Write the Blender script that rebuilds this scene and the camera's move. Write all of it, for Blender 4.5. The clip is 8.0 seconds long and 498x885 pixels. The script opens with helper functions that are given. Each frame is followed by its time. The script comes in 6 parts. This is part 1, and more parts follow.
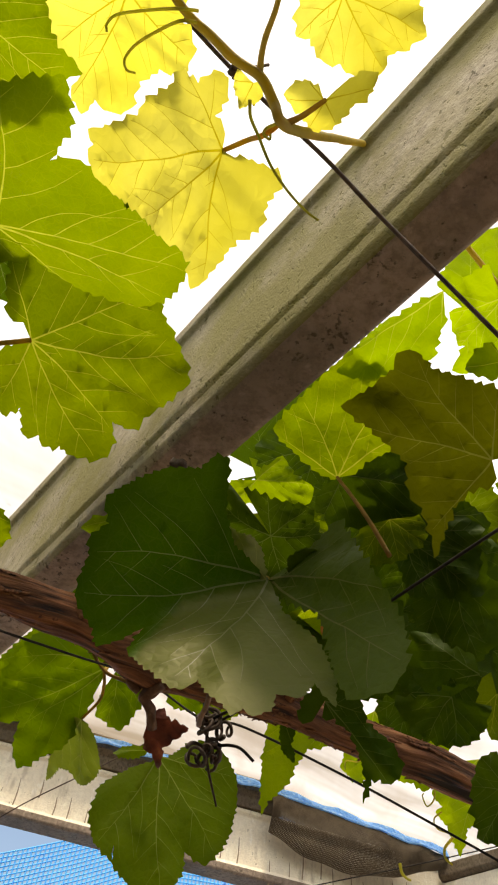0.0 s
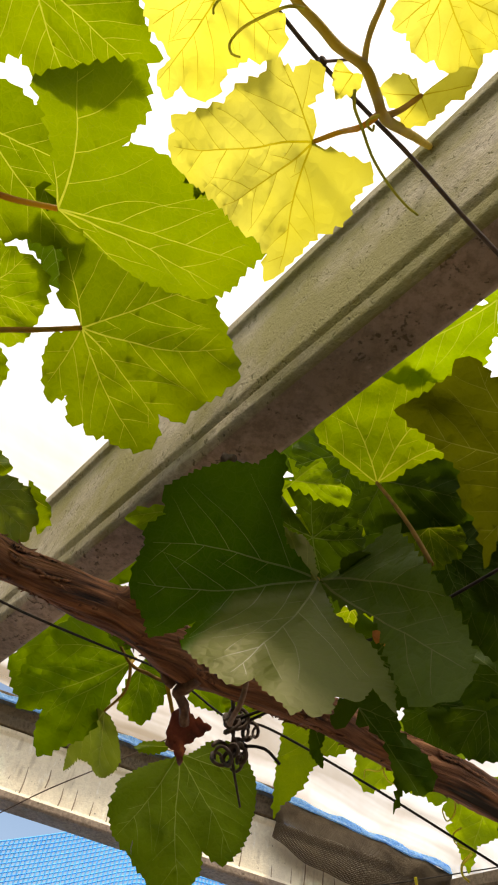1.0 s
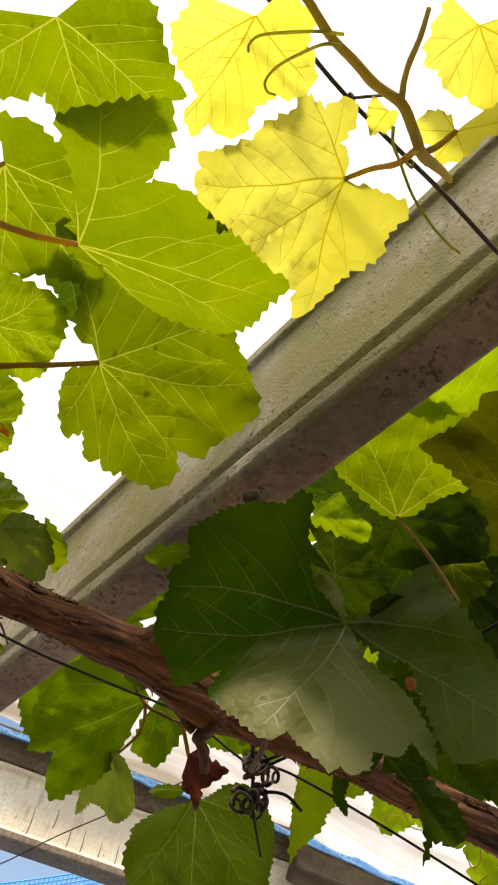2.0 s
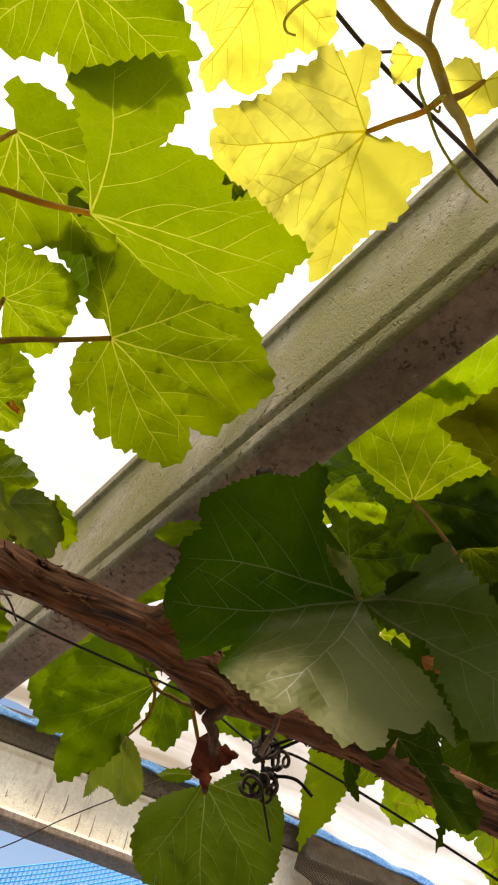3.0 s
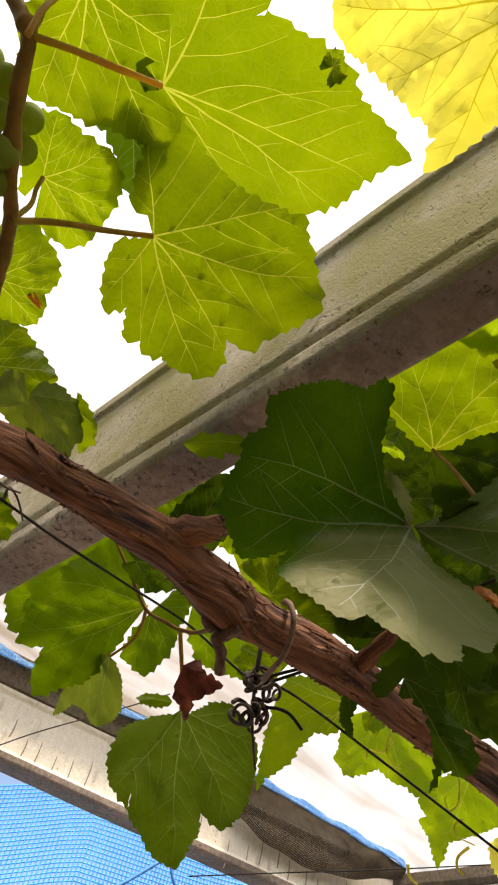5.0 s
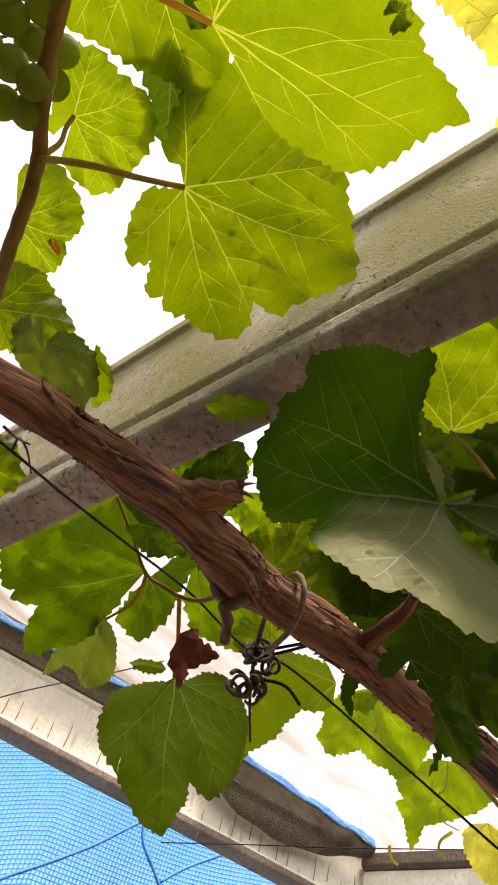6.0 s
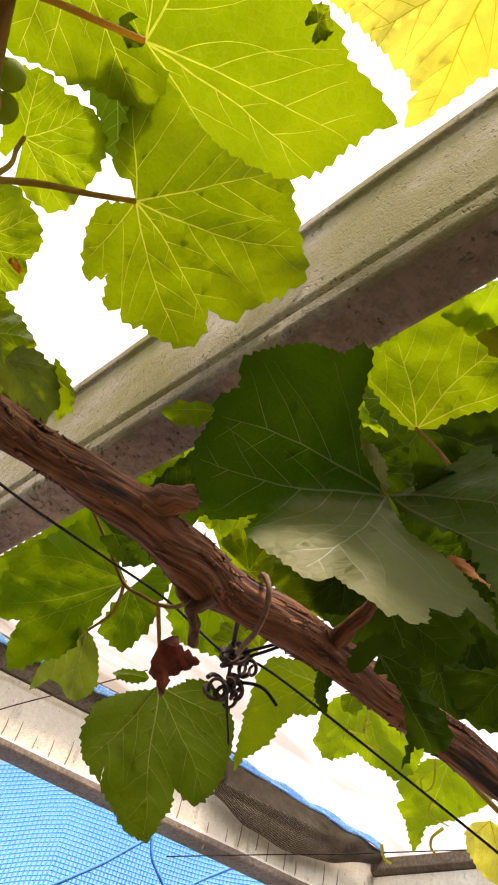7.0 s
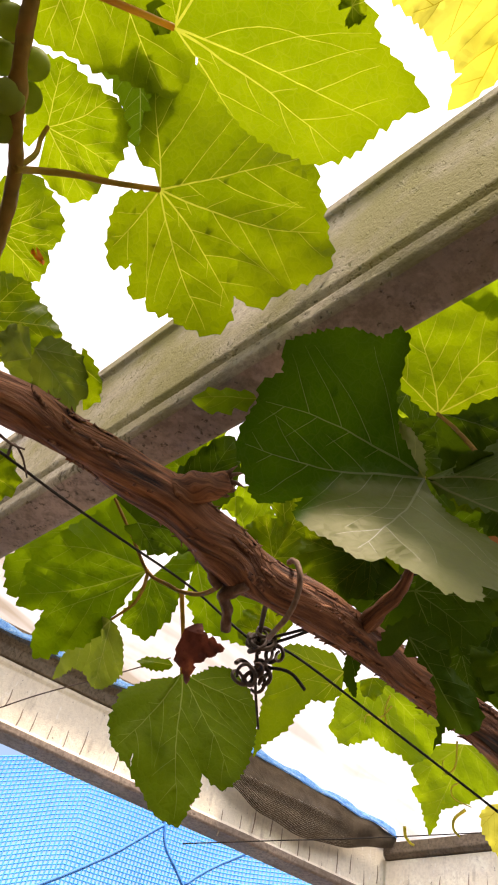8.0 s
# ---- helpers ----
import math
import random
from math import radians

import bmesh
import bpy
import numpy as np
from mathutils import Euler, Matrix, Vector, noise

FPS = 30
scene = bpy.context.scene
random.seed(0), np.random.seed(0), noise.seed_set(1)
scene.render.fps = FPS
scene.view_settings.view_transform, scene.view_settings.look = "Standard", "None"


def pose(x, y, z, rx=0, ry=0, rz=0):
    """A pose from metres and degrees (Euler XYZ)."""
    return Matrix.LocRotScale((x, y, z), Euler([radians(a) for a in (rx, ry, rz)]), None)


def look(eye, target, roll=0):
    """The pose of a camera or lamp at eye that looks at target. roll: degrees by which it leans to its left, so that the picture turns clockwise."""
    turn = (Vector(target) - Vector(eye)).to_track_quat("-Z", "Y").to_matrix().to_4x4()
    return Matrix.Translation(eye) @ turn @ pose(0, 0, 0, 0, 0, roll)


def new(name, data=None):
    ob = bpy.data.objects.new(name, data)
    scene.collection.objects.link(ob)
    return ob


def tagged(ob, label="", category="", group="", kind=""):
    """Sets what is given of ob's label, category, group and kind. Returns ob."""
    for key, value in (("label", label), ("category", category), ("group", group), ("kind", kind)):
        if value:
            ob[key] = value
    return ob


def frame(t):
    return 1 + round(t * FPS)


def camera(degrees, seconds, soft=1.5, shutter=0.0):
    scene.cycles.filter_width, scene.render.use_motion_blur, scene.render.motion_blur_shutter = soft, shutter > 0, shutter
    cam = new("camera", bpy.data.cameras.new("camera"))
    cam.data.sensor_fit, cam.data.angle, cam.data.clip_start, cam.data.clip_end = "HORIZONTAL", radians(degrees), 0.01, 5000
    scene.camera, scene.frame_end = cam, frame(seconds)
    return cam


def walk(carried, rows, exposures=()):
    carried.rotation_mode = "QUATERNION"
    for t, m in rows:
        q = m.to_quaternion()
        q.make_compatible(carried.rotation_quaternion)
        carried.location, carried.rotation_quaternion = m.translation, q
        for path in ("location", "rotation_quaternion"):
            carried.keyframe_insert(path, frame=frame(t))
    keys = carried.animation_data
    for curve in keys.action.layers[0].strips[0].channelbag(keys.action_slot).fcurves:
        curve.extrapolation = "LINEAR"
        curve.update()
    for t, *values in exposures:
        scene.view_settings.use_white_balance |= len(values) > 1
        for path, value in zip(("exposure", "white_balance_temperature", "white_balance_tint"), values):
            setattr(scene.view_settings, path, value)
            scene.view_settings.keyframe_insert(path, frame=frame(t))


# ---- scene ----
from mathutils.geometry import delaunay_2d_cdt

cam = camera(38.71, 8.0, 2.1)
PATH = [
    (0, (0.0804, 0.0208, 1.4894), (-0.2071, 1.2666, 3.0273), 8.72),
    (0.5, (0.0641, 0.0128, 1.4877), (-0.1726, 1.2504, 3.0409), 10.24),
    (1, (0.0563, 0.0238, 1.4878), (-0.2665, 1.2598, 3.0266), 13.10),
    (1.5, (0.0272, 0.0210, 1.4929), (-0.3676, 1.2578, 3.0143), 16.32),
    (1.7, (0.0425, 0.0234, 1.4972), (-0.3043, 1.2255, 3.0576), 14.28),
    (2.8, (0.0460, 0.0244, 1.4939), (-0.2892, 1.1796, 3.0918), 13.90),
    (3, (0.0428, 0.0383, 1.4975), (-0.3319, 1.2224, 3.0651), 15.76),
    (3.5, (0.0421, 0.0355, 1.4934), (-0.2569, 1.2435, 3.0591), 13.92),
    (4, (0.0183, 0.0249, 1.4878), (-0.2236, 1.2167, 3.0756), 13.41),
    (4.5, (0.0088, 0.0442, 1.4861), (-0.2007, 1.3087, 3.0214), 15.42),
    (5, (-0.0043, 0.0714, 1.4870), (-0.2636, 1.3418, 3.0098), 17.95),
    (5.2, (-0.0070, 0.0946, 1.4916), (-0.2836, 1.4195, 2.9640), 19.51),
    (6.3, (-0.0243, 0.0860, 1.4855), (-0.2189, 1.3975, 2.9829), 19.45),
    (6.5, (-0.0119, 0.0885, 1.4820), (-0.2183, 1.3965, 2.9809), 17.35),
    (7, (0.0052, 0.0841, 1.4861), (-0.2287, 1.3757, 2.9951), 18.28),
    (7.5, (0.0095, 0.0861, 1.4780), (-0.1812, 1.3881, 2.9841), 17.58),
    (8, (-0.0124, 0.0859, 1.4789), (-0.2389, 1.3960, 2.9730), 17.14),
]
EXPOSURES = [(0.0, 0.72, 7800, 11), (0.5, 0.73, 7800, 11), (1.5, 0.78, 7400, 11), (3.0, 0.81, 7350, 12), (5.0, 0.96, 7200, 15), (6.5, 1.10, 7200, 18), (8.0, 1.22, 7250, 20)]
walk(cam, [(t, look(eye, target, roll)) for t, eye, target, roll in PATH], EXPOSURES)


# ---------------------------------------------------------------- light
SUN = Vector((0.11, -0.36, 0.90)).normalized()
world = bpy.data.worlds.new("sky")
scene.world = world
world.use_nodes = True
wn = world.node_tree.nodes
sky = wn.new("ShaderNodeTexSky")
sky.sky_type = "NISHITA"
sky.sun_disc = False
sky.dust_density = 1.2
sky.ozone_density = 1.0
sky.sun_elevation = math.asin(SUN.z)
sky.sun_rotation = math.atan2(SUN.x, SUN.y)
wn["Background"].inputs["Strength"].default_value = 0.13
world.node_tree.links.new(sky.outputs["Color"], wn["Background"].inputs["Color"])
sun = new("sun", bpy.data.lights.new("sun", "SUN"))
sun.data.energy, sun.data.angle, sun.data.color = 5.0, radians(8.0), (1.0, 0.95, 0.86)
sun.matrix_world = look(SUN * 20, (0, 0, 0))


# ---------------------------------------------------------------- materials
def material(name):
    m = bpy.data.materials.new(name)
    m.use_nodes = True
    nt = m.node_tree
    return m, nt, nt.nodes["Principled BSDF"], nt.nodes["Material Output"]


def node(nt, kind, **inputs):
    n = nt.nodes.new(kind)
    for key, value in inputs.items():
        n.inputs[key.replace("_", " ")].default_value = value
    return n


def coords(nt, stretch=(1, 1, 1), which="Object"):
    tc = nt.nodes.new("ShaderNodeTexCoord")
    mp = nt.nodes.new("ShaderNodeMapping")
    mp.inputs["Scale"].default_value = stretch
    nt.links.new(tc.outputs[which], mp.inputs["Vector"])
    return mp.outputs["Vector"]


def noise_tex(nt, vec, scale, detail=4.0, rough=0.55):
    n = node(nt, "ShaderNodeTexNoise", Scale=scale, Detail=detail, Roughness=rough)
    nt.links.new(vec, n.inputs["Vector"])
    return n.outputs["Fac"]


def ramp(nt, fac, stops):
    r = nt.nodes.new("ShaderNodeValToRGB")
    el = r.color_ramp.elements
    while len(el) < len(stops):
        el.new(0.5)
    for e, (at, col) in zip(el, stops):
        e.position, e.color = at, (*col, 1)
    nt.links.new(fac, r.inputs["Fac"])
    return r.outputs["Color"]


def mix_col(nt, fac, a, b, blend="MIX"):
    m = nt.nodes.new("ShaderNodeMix")
    m.data_type, m.blend_type = "RGBA", blend
    for sock, val in ((m.inputs[0], fac), (m.inputs[6], a), (m.inputs[7], b)):
        if isinstance(val, (int, float)):
            sock.default_value = val
        elif isinstance(val, tuple):
            sock.default_value = (*val, 1)
        else:
            nt.links.new(val, sock)
    return m.outputs[2]


def bump(nt, height, strength, distance):
    b = node(nt, "ShaderNodeBump", Strength=strength, Distance=distance)
    nt.links.new(height, b.inputs["Height"])
    return b.outputs["Normal"]


def calc(nt, op, a, b=0.0, clamp=False):
    n = nt.nodes.new("ShaderNodeMath")
    n.operation, n.use_clamp = op, clamp
    for sock, val in ((n.inputs[0], a), (n.inputs[1], b)):
        if isinstance(val, (int, float)):
            sock.default_value = val
        else:
            nt.links.new(val, sock)
    return n.outputs[0]


VEINS = {}


def thin_blade(nt, bsdf, out, face, glow, share, rough, spec, normal):
    """A glossy face that reflects, and light that comes through from the other side."""
    L = nt.links.new
    L(face, bsdf.inputs["Base Color"])
    bsdf.inputs["Roughness"].default_value = rough
    bsdf.inputs["Specular IOR Level"].default_value = spec
    tr = nt.nodes.new("ShaderNodeBsdfTranslucent")
    L(glow, tr.inputs["Color"])
    for n in (bsdf, tr):
        L(normal, n.inputs["Normal"])
    mx = nt.nodes.new("ShaderNodeMixShader")
    mx.inputs["Fac"].default_value = share
    L(bsdf.outputs["BSDF"], mx.inputs[1])
    L(tr.outputs["BSDF"], mx.inputs[2])
    L(mx.outputs["Shader"], out.inputs["Surface"])


def leaf_material(name, face_a, face_b, glow_a, glow_b, share, vein_face, vein_glow, rough=0.42, spec=0.5, show=1.0, sheen=None):
    """Blade and veins of a leaf. The blade is blistered between a fine net of veinlets; the ribs are paler and plain."""
    m, nt, bsdf, out = material(name)
    L = nt.links.new
    vec = coords(nt)
    warp = nt.nodes.new("ShaderNodeTexNoise")
    warp.inputs["Scale"].default_value = 70.0
    L(vec, warp.inputs["Vector"])
    bent = nt.nodes.new("ShaderNodeMix")
    bent.data_type, bent.blend_type = "RGBA", "LINEAR_LIGHT"
    bent.inputs[0].default_value = 0.004
    L(vec, bent.inputs[6])
    L(warp.outputs["Color"], bent.inputs[7])

    def net(scale, width):
        v = node(nt, "ShaderNodeTexVoronoi", Scale=scale)
        v.feature = "DISTANCE_TO_EDGE"
        L(bent.outputs[2], v.inputs["Vector"])
        return v.outputs["Distance"], calc(nt, "SUBTRACT", 1.0, calc(nt, "DIVIDE", v.outputs["Distance"], width), True)

    dome, coarse = net(150.0, 0.05)
    _, small = net(430.0, 0.12)
    vein = calc(nt, "MULTIPLY", calc(nt, "MAXIMUM", calc(nt, "MULTIPLY", coarse, 0.14), calc(nt, "MULTIPLY", small, 0.07)), show)
    info = nt.nodes.new("ShaderNodeObjectInfo")
    big = noise_tex(nt, vec, 15.0, 3.0)
    fine = noise_tex(nt, vec, 500.0, 2.0)
    tone = ramp(nt, big, [(0.33, (0, 0, 0)), (0.68, (1, 1, 1))])
    face = mix_col(nt, vein, mix_col(nt, tone, face_a, face_b), vein_face)
    glow = mix_col(nt, vein, mix_col(nt, tone, glow_a, glow_b), vein_glow)
    sheen_mix = None
    if sheen:                                       # part of the blade is made paler and glossier, to paint its sheen
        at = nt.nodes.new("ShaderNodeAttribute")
        at.attribute_name = "sheen"
        sheen_face = mix_col(nt, calc(nt, "MULTIPLY", vein, 0.6), mix_col(nt, tone, sheen[0], sheen[1]), sheen[2])
        sheen_mix = ramp(nt, calc(nt, "ADD", at.outputs["Fac"], calc(nt, "MULTIPLY", calc(nt, "SUBTRACT", noise_tex(nt, vec, 120.0, 4.0), 0.5), 0.5)), [(0.25, (0, 0, 0)), (0.75, (1, 1, 1))])
        face = mix_col(nt, sheen_mix, face, sheen_face)
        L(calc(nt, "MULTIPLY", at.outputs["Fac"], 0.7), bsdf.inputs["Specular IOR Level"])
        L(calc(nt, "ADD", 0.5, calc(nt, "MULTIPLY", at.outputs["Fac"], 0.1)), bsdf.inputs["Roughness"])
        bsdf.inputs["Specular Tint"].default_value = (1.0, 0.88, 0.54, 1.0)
    mr = node(nt, "ShaderNodeMapRange", To_Min=0.90, To_Max=1.10)
    L(info.outputs["Random"], mr.inputs["Value"])
    hsv = node(nt, "ShaderNodeHueSaturation")
    pucker = calc(nt, "ADD", calc(nt, "MULTIPLY", noise_tex(nt, vec, 48.0, 2.0), 0.3), 0.86)    # thick and thin blisters between the veins
    L(calc(nt, "MULTIPLY", mr.outputs["Result"], pucker), hsv.inputs["Value"])
    L(glow, hsv.inputs["Color"])
    spots = ramp(nt, noise_tex(nt, vec, 85.0, 2.0), [(0.77, (0, 0, 0)), (0.81, (0.6, 0.6, 0.6))])
    face = mix_col(nt, spots, face, (0.13, 0.08, 0.025))
    through_light = mix_col(nt, spots, hsv.outputs["Color"], (0.20, 0.11, 0.01))
    height = calc(nt, "ADD", calc(nt, "MULTIPLY", dome, 0.0011), calc(nt, "ADD", calc(nt, "MULTIPLY", fine, 0.00004), calc(nt, "MULTIPLY", noise_tex(nt, vec, 60.0, 3.0), 0.0010)))
    thin_blade(nt, bsdf, out, face, through_light, share, rough, spec, bump(nt, height, 0.45, 1.0))
    rib, rt, rb, ro = material(name + "_rib")       # the ribs
    rv = coords(rt)
    grain = noise_tex(rt, rv, 120.0, 4.0)
    rface = ramp(rt, grain, [(0.3, tuple(0.8 * c for c in vein_face)), (0.7, vein_face)])
    if sheen:
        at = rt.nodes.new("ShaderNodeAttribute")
        at.attribute_name = "sheen"
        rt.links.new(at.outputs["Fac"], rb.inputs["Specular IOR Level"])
        rface = mix_col(rt, at.outputs["Fac"], rface, sheen[2])
    rglow = ramp(rt, grain, [(0.3, tuple(0.75 * c for c in vein_glow)), (0.7, vein_glow)])
    thin_blade(rt, rb, ro, rface, rglow, share, rough, spec, bump(rt, grain, 0.3, 0.0006))
    VEINS[m.name] = rib
    return m


LEAF = leaf_material("leaf_green", (0.055, 0.095, 0.005), (0.080, 0.13, 0.007), (0.135, 0.195, 0.001), (0.200, 0.258, 0.002), 0.62, (0.16, 0.19, 0.03), (0.42, 0.44, 0.035), 0.5, 0.12, show=0.9)
LEAF_OLD = leaf_material("leaf_mature", (0.050, 0.075, 0.002), (0.070, 0.100, 0.003), (0.14, 0.20, 0.003), (0.20, 0.26, 0.004), 0.52, (0.17, 0.19, 0.04), (0.26, 0.31, 0.03), 0.5, 0.12, show=0.65)
LEAF_LIME = leaf_material("leaf_lime", (0.075, 0.125, 0.005), (0.10, 0.16, 0.007), (0.21, 0.31, 0.003), (0.29, 0.39, 0.005), 0.65, (0.16, 0.20, 0.03), (0.44, 0.50, 0.04), 0.5, 0.12)
LEAF_FOLD = leaf_material("leaf_folded", (0.028, 0.064, 0.0006), (0.042, 0.085, 0.001), (0.036, 0.085, 0.001), (0.06, 0.115, 0.002), 0.30, (0.15, 0.18, 0.06), (0.13, 0.16, 0.04), 0.52, 0.04, show=0.8, sheen=((0.056, 0.066, 0.002), (0.078, 0.086, 0.004), (0.14, 0.14, 0.04)))
LEAF_HANGING = leaf_material("leaf_hanging", (0.045, 0.070, 0.001), (0.060, 0.090, 0.002), (0.085, 0.125, 0.001), (0.12, 0.165, 0.002), 0.5, (0.15, 0.18, 0.03), (0.20, 0.24, 0.03), 0.6, 0.03, show=0.8)
LEAF_LOW = leaf_material("leaf_low", (0.050, 0.090, 0.003), (0.070, 0.115, 0.004), (0.115, 0.185, 0.001), (0.155, 0.235, 0.002), 0.6, (0.12, 0.16, 0.03), (0.28, 0.34, 0.03), 0.5, 0.1, show=0.7)
LEAF_HALF = leaf_material("leaf_glossy", (0.036, 0.060, 0.001), (0.050, 0.078, 0.002), (0.05, 0.085, 0.001), (0.07, 0.11, 0.002), 0.30, (0.13, 0.13, 0.04), (0.12, 0.14, 0.03), 0.58, 0.22, show=0.8)
LEAF_OLIVE = leaf_material("leaf_olive", (0.050, 0.055, 0.002), (0.066, 0.072, 0.003), (0.065, 0.070, 0.001), (0.10, 0.105, 0.002), 0.45, (0.12, 0.13, 0.03), (0.15, 0.15, 0.02), 0.55, 0.08, show=0.6)
# darker leaf copy: the shade among the inner leaves is put into its colours
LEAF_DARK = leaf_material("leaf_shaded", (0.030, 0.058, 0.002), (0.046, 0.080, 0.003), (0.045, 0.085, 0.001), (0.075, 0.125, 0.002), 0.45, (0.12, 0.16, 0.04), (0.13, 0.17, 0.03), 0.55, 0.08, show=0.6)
LEAF_PALE = leaf_material("leaf_pale", (0.14, 0.175, 0.04), (0.19, 0.225, 0.06), (0.11, 0.15, 0.006), (0.17, 0.21, 0.012), 0.5, (0.22, 0.24, 0.09), (0.26, 0.28, 0.05), 0.7, 0.05, show=0.7)
# pale matte colours that stand in for the sheen on the crumpled lobe
LEAF_SHEEN = leaf_material("leaf_sheen", (0.22, 0.20, 0.07), (0.32, 0.285, 0.12), (0.05, 0.10, 0.001), (0.08, 0.14, 0.002), 0.30, (0.40, 0.34, 0.12), (0.2, 0.22, 0.04), 0.6, 0.03, show=0.6)
LEAF_YOUNG = leaf_material("leaf_yellow", (0.24, 0.21, 0.008), (0.30, 0.26, 0.012), (0.56, 0.51, 0.035), (0.70, 0.65, 0.090), 0.72, (0.28, 0.23, 0.012), (0.46, 0.38, 0.010), 0.5, 0.15, show=0.45)


def plain(name, stops, scale, rough, stretch=(1, 1, 1), bumps=(0.4, 0.002), metal=0.0, detail=6.0, glow=0.0, spec=0.4):
    m, nt, bsdf, out = material(name)
    vec = coords(nt, stretch)
    fac = noise_tex(nt, vec, scale, detail, 0.62)
    col = ramp(nt, fac, stops)
    nt.links.new(col, bsdf.inputs["Base Color"])
    bsdf.inputs["Roughness"].default_value = rough
    bsdf.inputs["Metallic"].default_value = metal
    bsdf.inputs["Specular IOR Level"].default_value = spec
    nt.links.new(bump(nt, noise_tex(nt, vec, scale * 2.3, detail, 0.6), *bumps), bsdf.inputs["Normal"])
    if glow:
        tr = nt.nodes.new("ShaderNodeBsdfTranslucent")
        nt.links.new(col, tr.inputs["Color"])
        mx = nt.nodes.new("ShaderNodeMixShader")
        mx.inputs["Fac"].default_value = glow
        nt.links.new(bsdf.outputs["BSDF"], mx.inputs[1])
        nt.links.new(tr.outputs["BSDF"], mx.inputs[2])
        nt.links.new(mx.outputs["Shader"], out.inputs["Surface"])
    return m


PETIOLE = plain("petiole", [(0.3, (0.44, 0.34, 0.06)), (0.55, (0.54, 0.35, 0.07)), (0.75, (0.58, 0.28, 0.07))], 35, 0.45, glow=0.8)
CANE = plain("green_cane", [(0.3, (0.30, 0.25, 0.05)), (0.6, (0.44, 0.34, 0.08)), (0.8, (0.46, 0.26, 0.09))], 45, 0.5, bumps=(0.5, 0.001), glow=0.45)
# lighter copy of the cane: sunlight put into its colours
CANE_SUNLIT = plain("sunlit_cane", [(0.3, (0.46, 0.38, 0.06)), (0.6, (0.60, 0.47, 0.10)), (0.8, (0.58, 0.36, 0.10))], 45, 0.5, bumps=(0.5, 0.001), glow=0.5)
CANE_OLD = plain("brown_cane", [(0.3, (0.17, 0.10, 0.022)), (0.55, (0.26, 0.15, 0.03)), (0.75, (0.30, 0.13, 0.03))], 70, 0.6, bumps=(0.5, 0.001), glow=0.2, spec=0.1)
TENDRIL = plain("tendril", [(0.3, (0.45, 0.46, 0.10)), (0.7, (0.58, 0.50, 0.12))], 60, 0.5, glow=0.85)
DRY_TENDRIL = plain("dry_tendril", [(0.3, (0.035, 0.022, 0.016)), (0.7, (0.12, 0.075, 0.05))], 90, 0.7)
WIRE = plain("wire", [(0.3, (0.010, 0.009, 0.008)), (0.7, (0.036, 0.028, 0.022))], 120, 0.75, bumps=(0.3, 0.0005), spec=0.2)
RUST = plain("rusty_wire", [(0.3, (0.05, 0.03, 0.022)), (0.7, (0.15, 0.10, 0.075))], 90, 0.7)
ORANGE = plain("leaf_blight", [(0.3, (0.75, 0.16, 0.01)), (0.6, (0.85, 0.25, 0.02)), (0.75, (0.30, 0.07, 0.01))], 300, 0.7, glow=0.5)
HEM = plain("blue_hem", [(0.3, (0.12, 0.38, 0.82)), (0.55, (0.30, 0.60, 0.94)), (0.7, (0.66, 0.82, 0.96))], 160, 0.5, glow=0.5)
DEAD_WOOD = plain("dead_wood", [(0.3, (0.06, 0.028, 0.016)), (0.55, (0.16, 0.08, 0.045)), (0.75, (0.26, 0.15, 0.09))], 140, 0.8)
DRY_LEAF = plain("dry_leaf", [(0.3, (0.24, 0.07, 0.01)), (0.55, (0.44, 0.15, 0.02)), (0.75, (0.50, 0.23, 0.05))], 120, 0.75, glow=0.3)
ROPE = plain("blue_rope", [(0.3, (0.025, 0.15, 0.45)), (0.7, (0.05, 0.24, 0.62))], 200, 0.6)
STALK = plain("brown_stalk", [(0.3, (0.32, 0.225, 0.035)), (0.55, (0.44, 0.29, 0.045)), (0.75, (0.48, 0.24, 0.05))], 60, 0.55, bumps=(0.4, 0.001), glow=0.5, spec=0.15)
DRIP = plain("dried_drip", [(0.3, (0.20, 0.155, 0.11)), (0.7, (0.36, 0.29, 0.21))], 150, 0.8)
DEAD = plain("dead_leaf", [(0.3, (0.06, 0.013, 0.008)), (0.55, (0.13, 0.030, 0.016)), (0.75, (0.22, 0.075, 0.03))], 55, 0.7, glow=0.25)
GRAPE = plain("grape_skin", [(0.3, (0.26, 0.31, 0.035)), (0.7, (0.36, 0.41, 0.055))], 40, 0.6, bumps=(0.1, 0.0005), glow=0.65, spec=0.2)
SOIL = plain("soil", [(0.3, (0.18, 0.130, 0.085)), (0.7, (0.28, 0.210, 0.140))], 6, 0.95, bumps=(0.7, 0.02))
TWINE = plain("twine", [(0.3, (0.15, 0.085, 0.05)), (0.7, (0.30, 0.18, 0.11))], 200, 0.8)
WALL = plain("added_wall_dark", [(0.3, (0.03, 0.03, 0.02)), (0.7, (0.06, 0.055, 0.04))], 5, 0.9)
DEBRIS = plain("debris", [(0.3, (0.06, 0.05, 0.03)), (0.7, (0.14, 0.11, 0.06))], 80, 0.9)


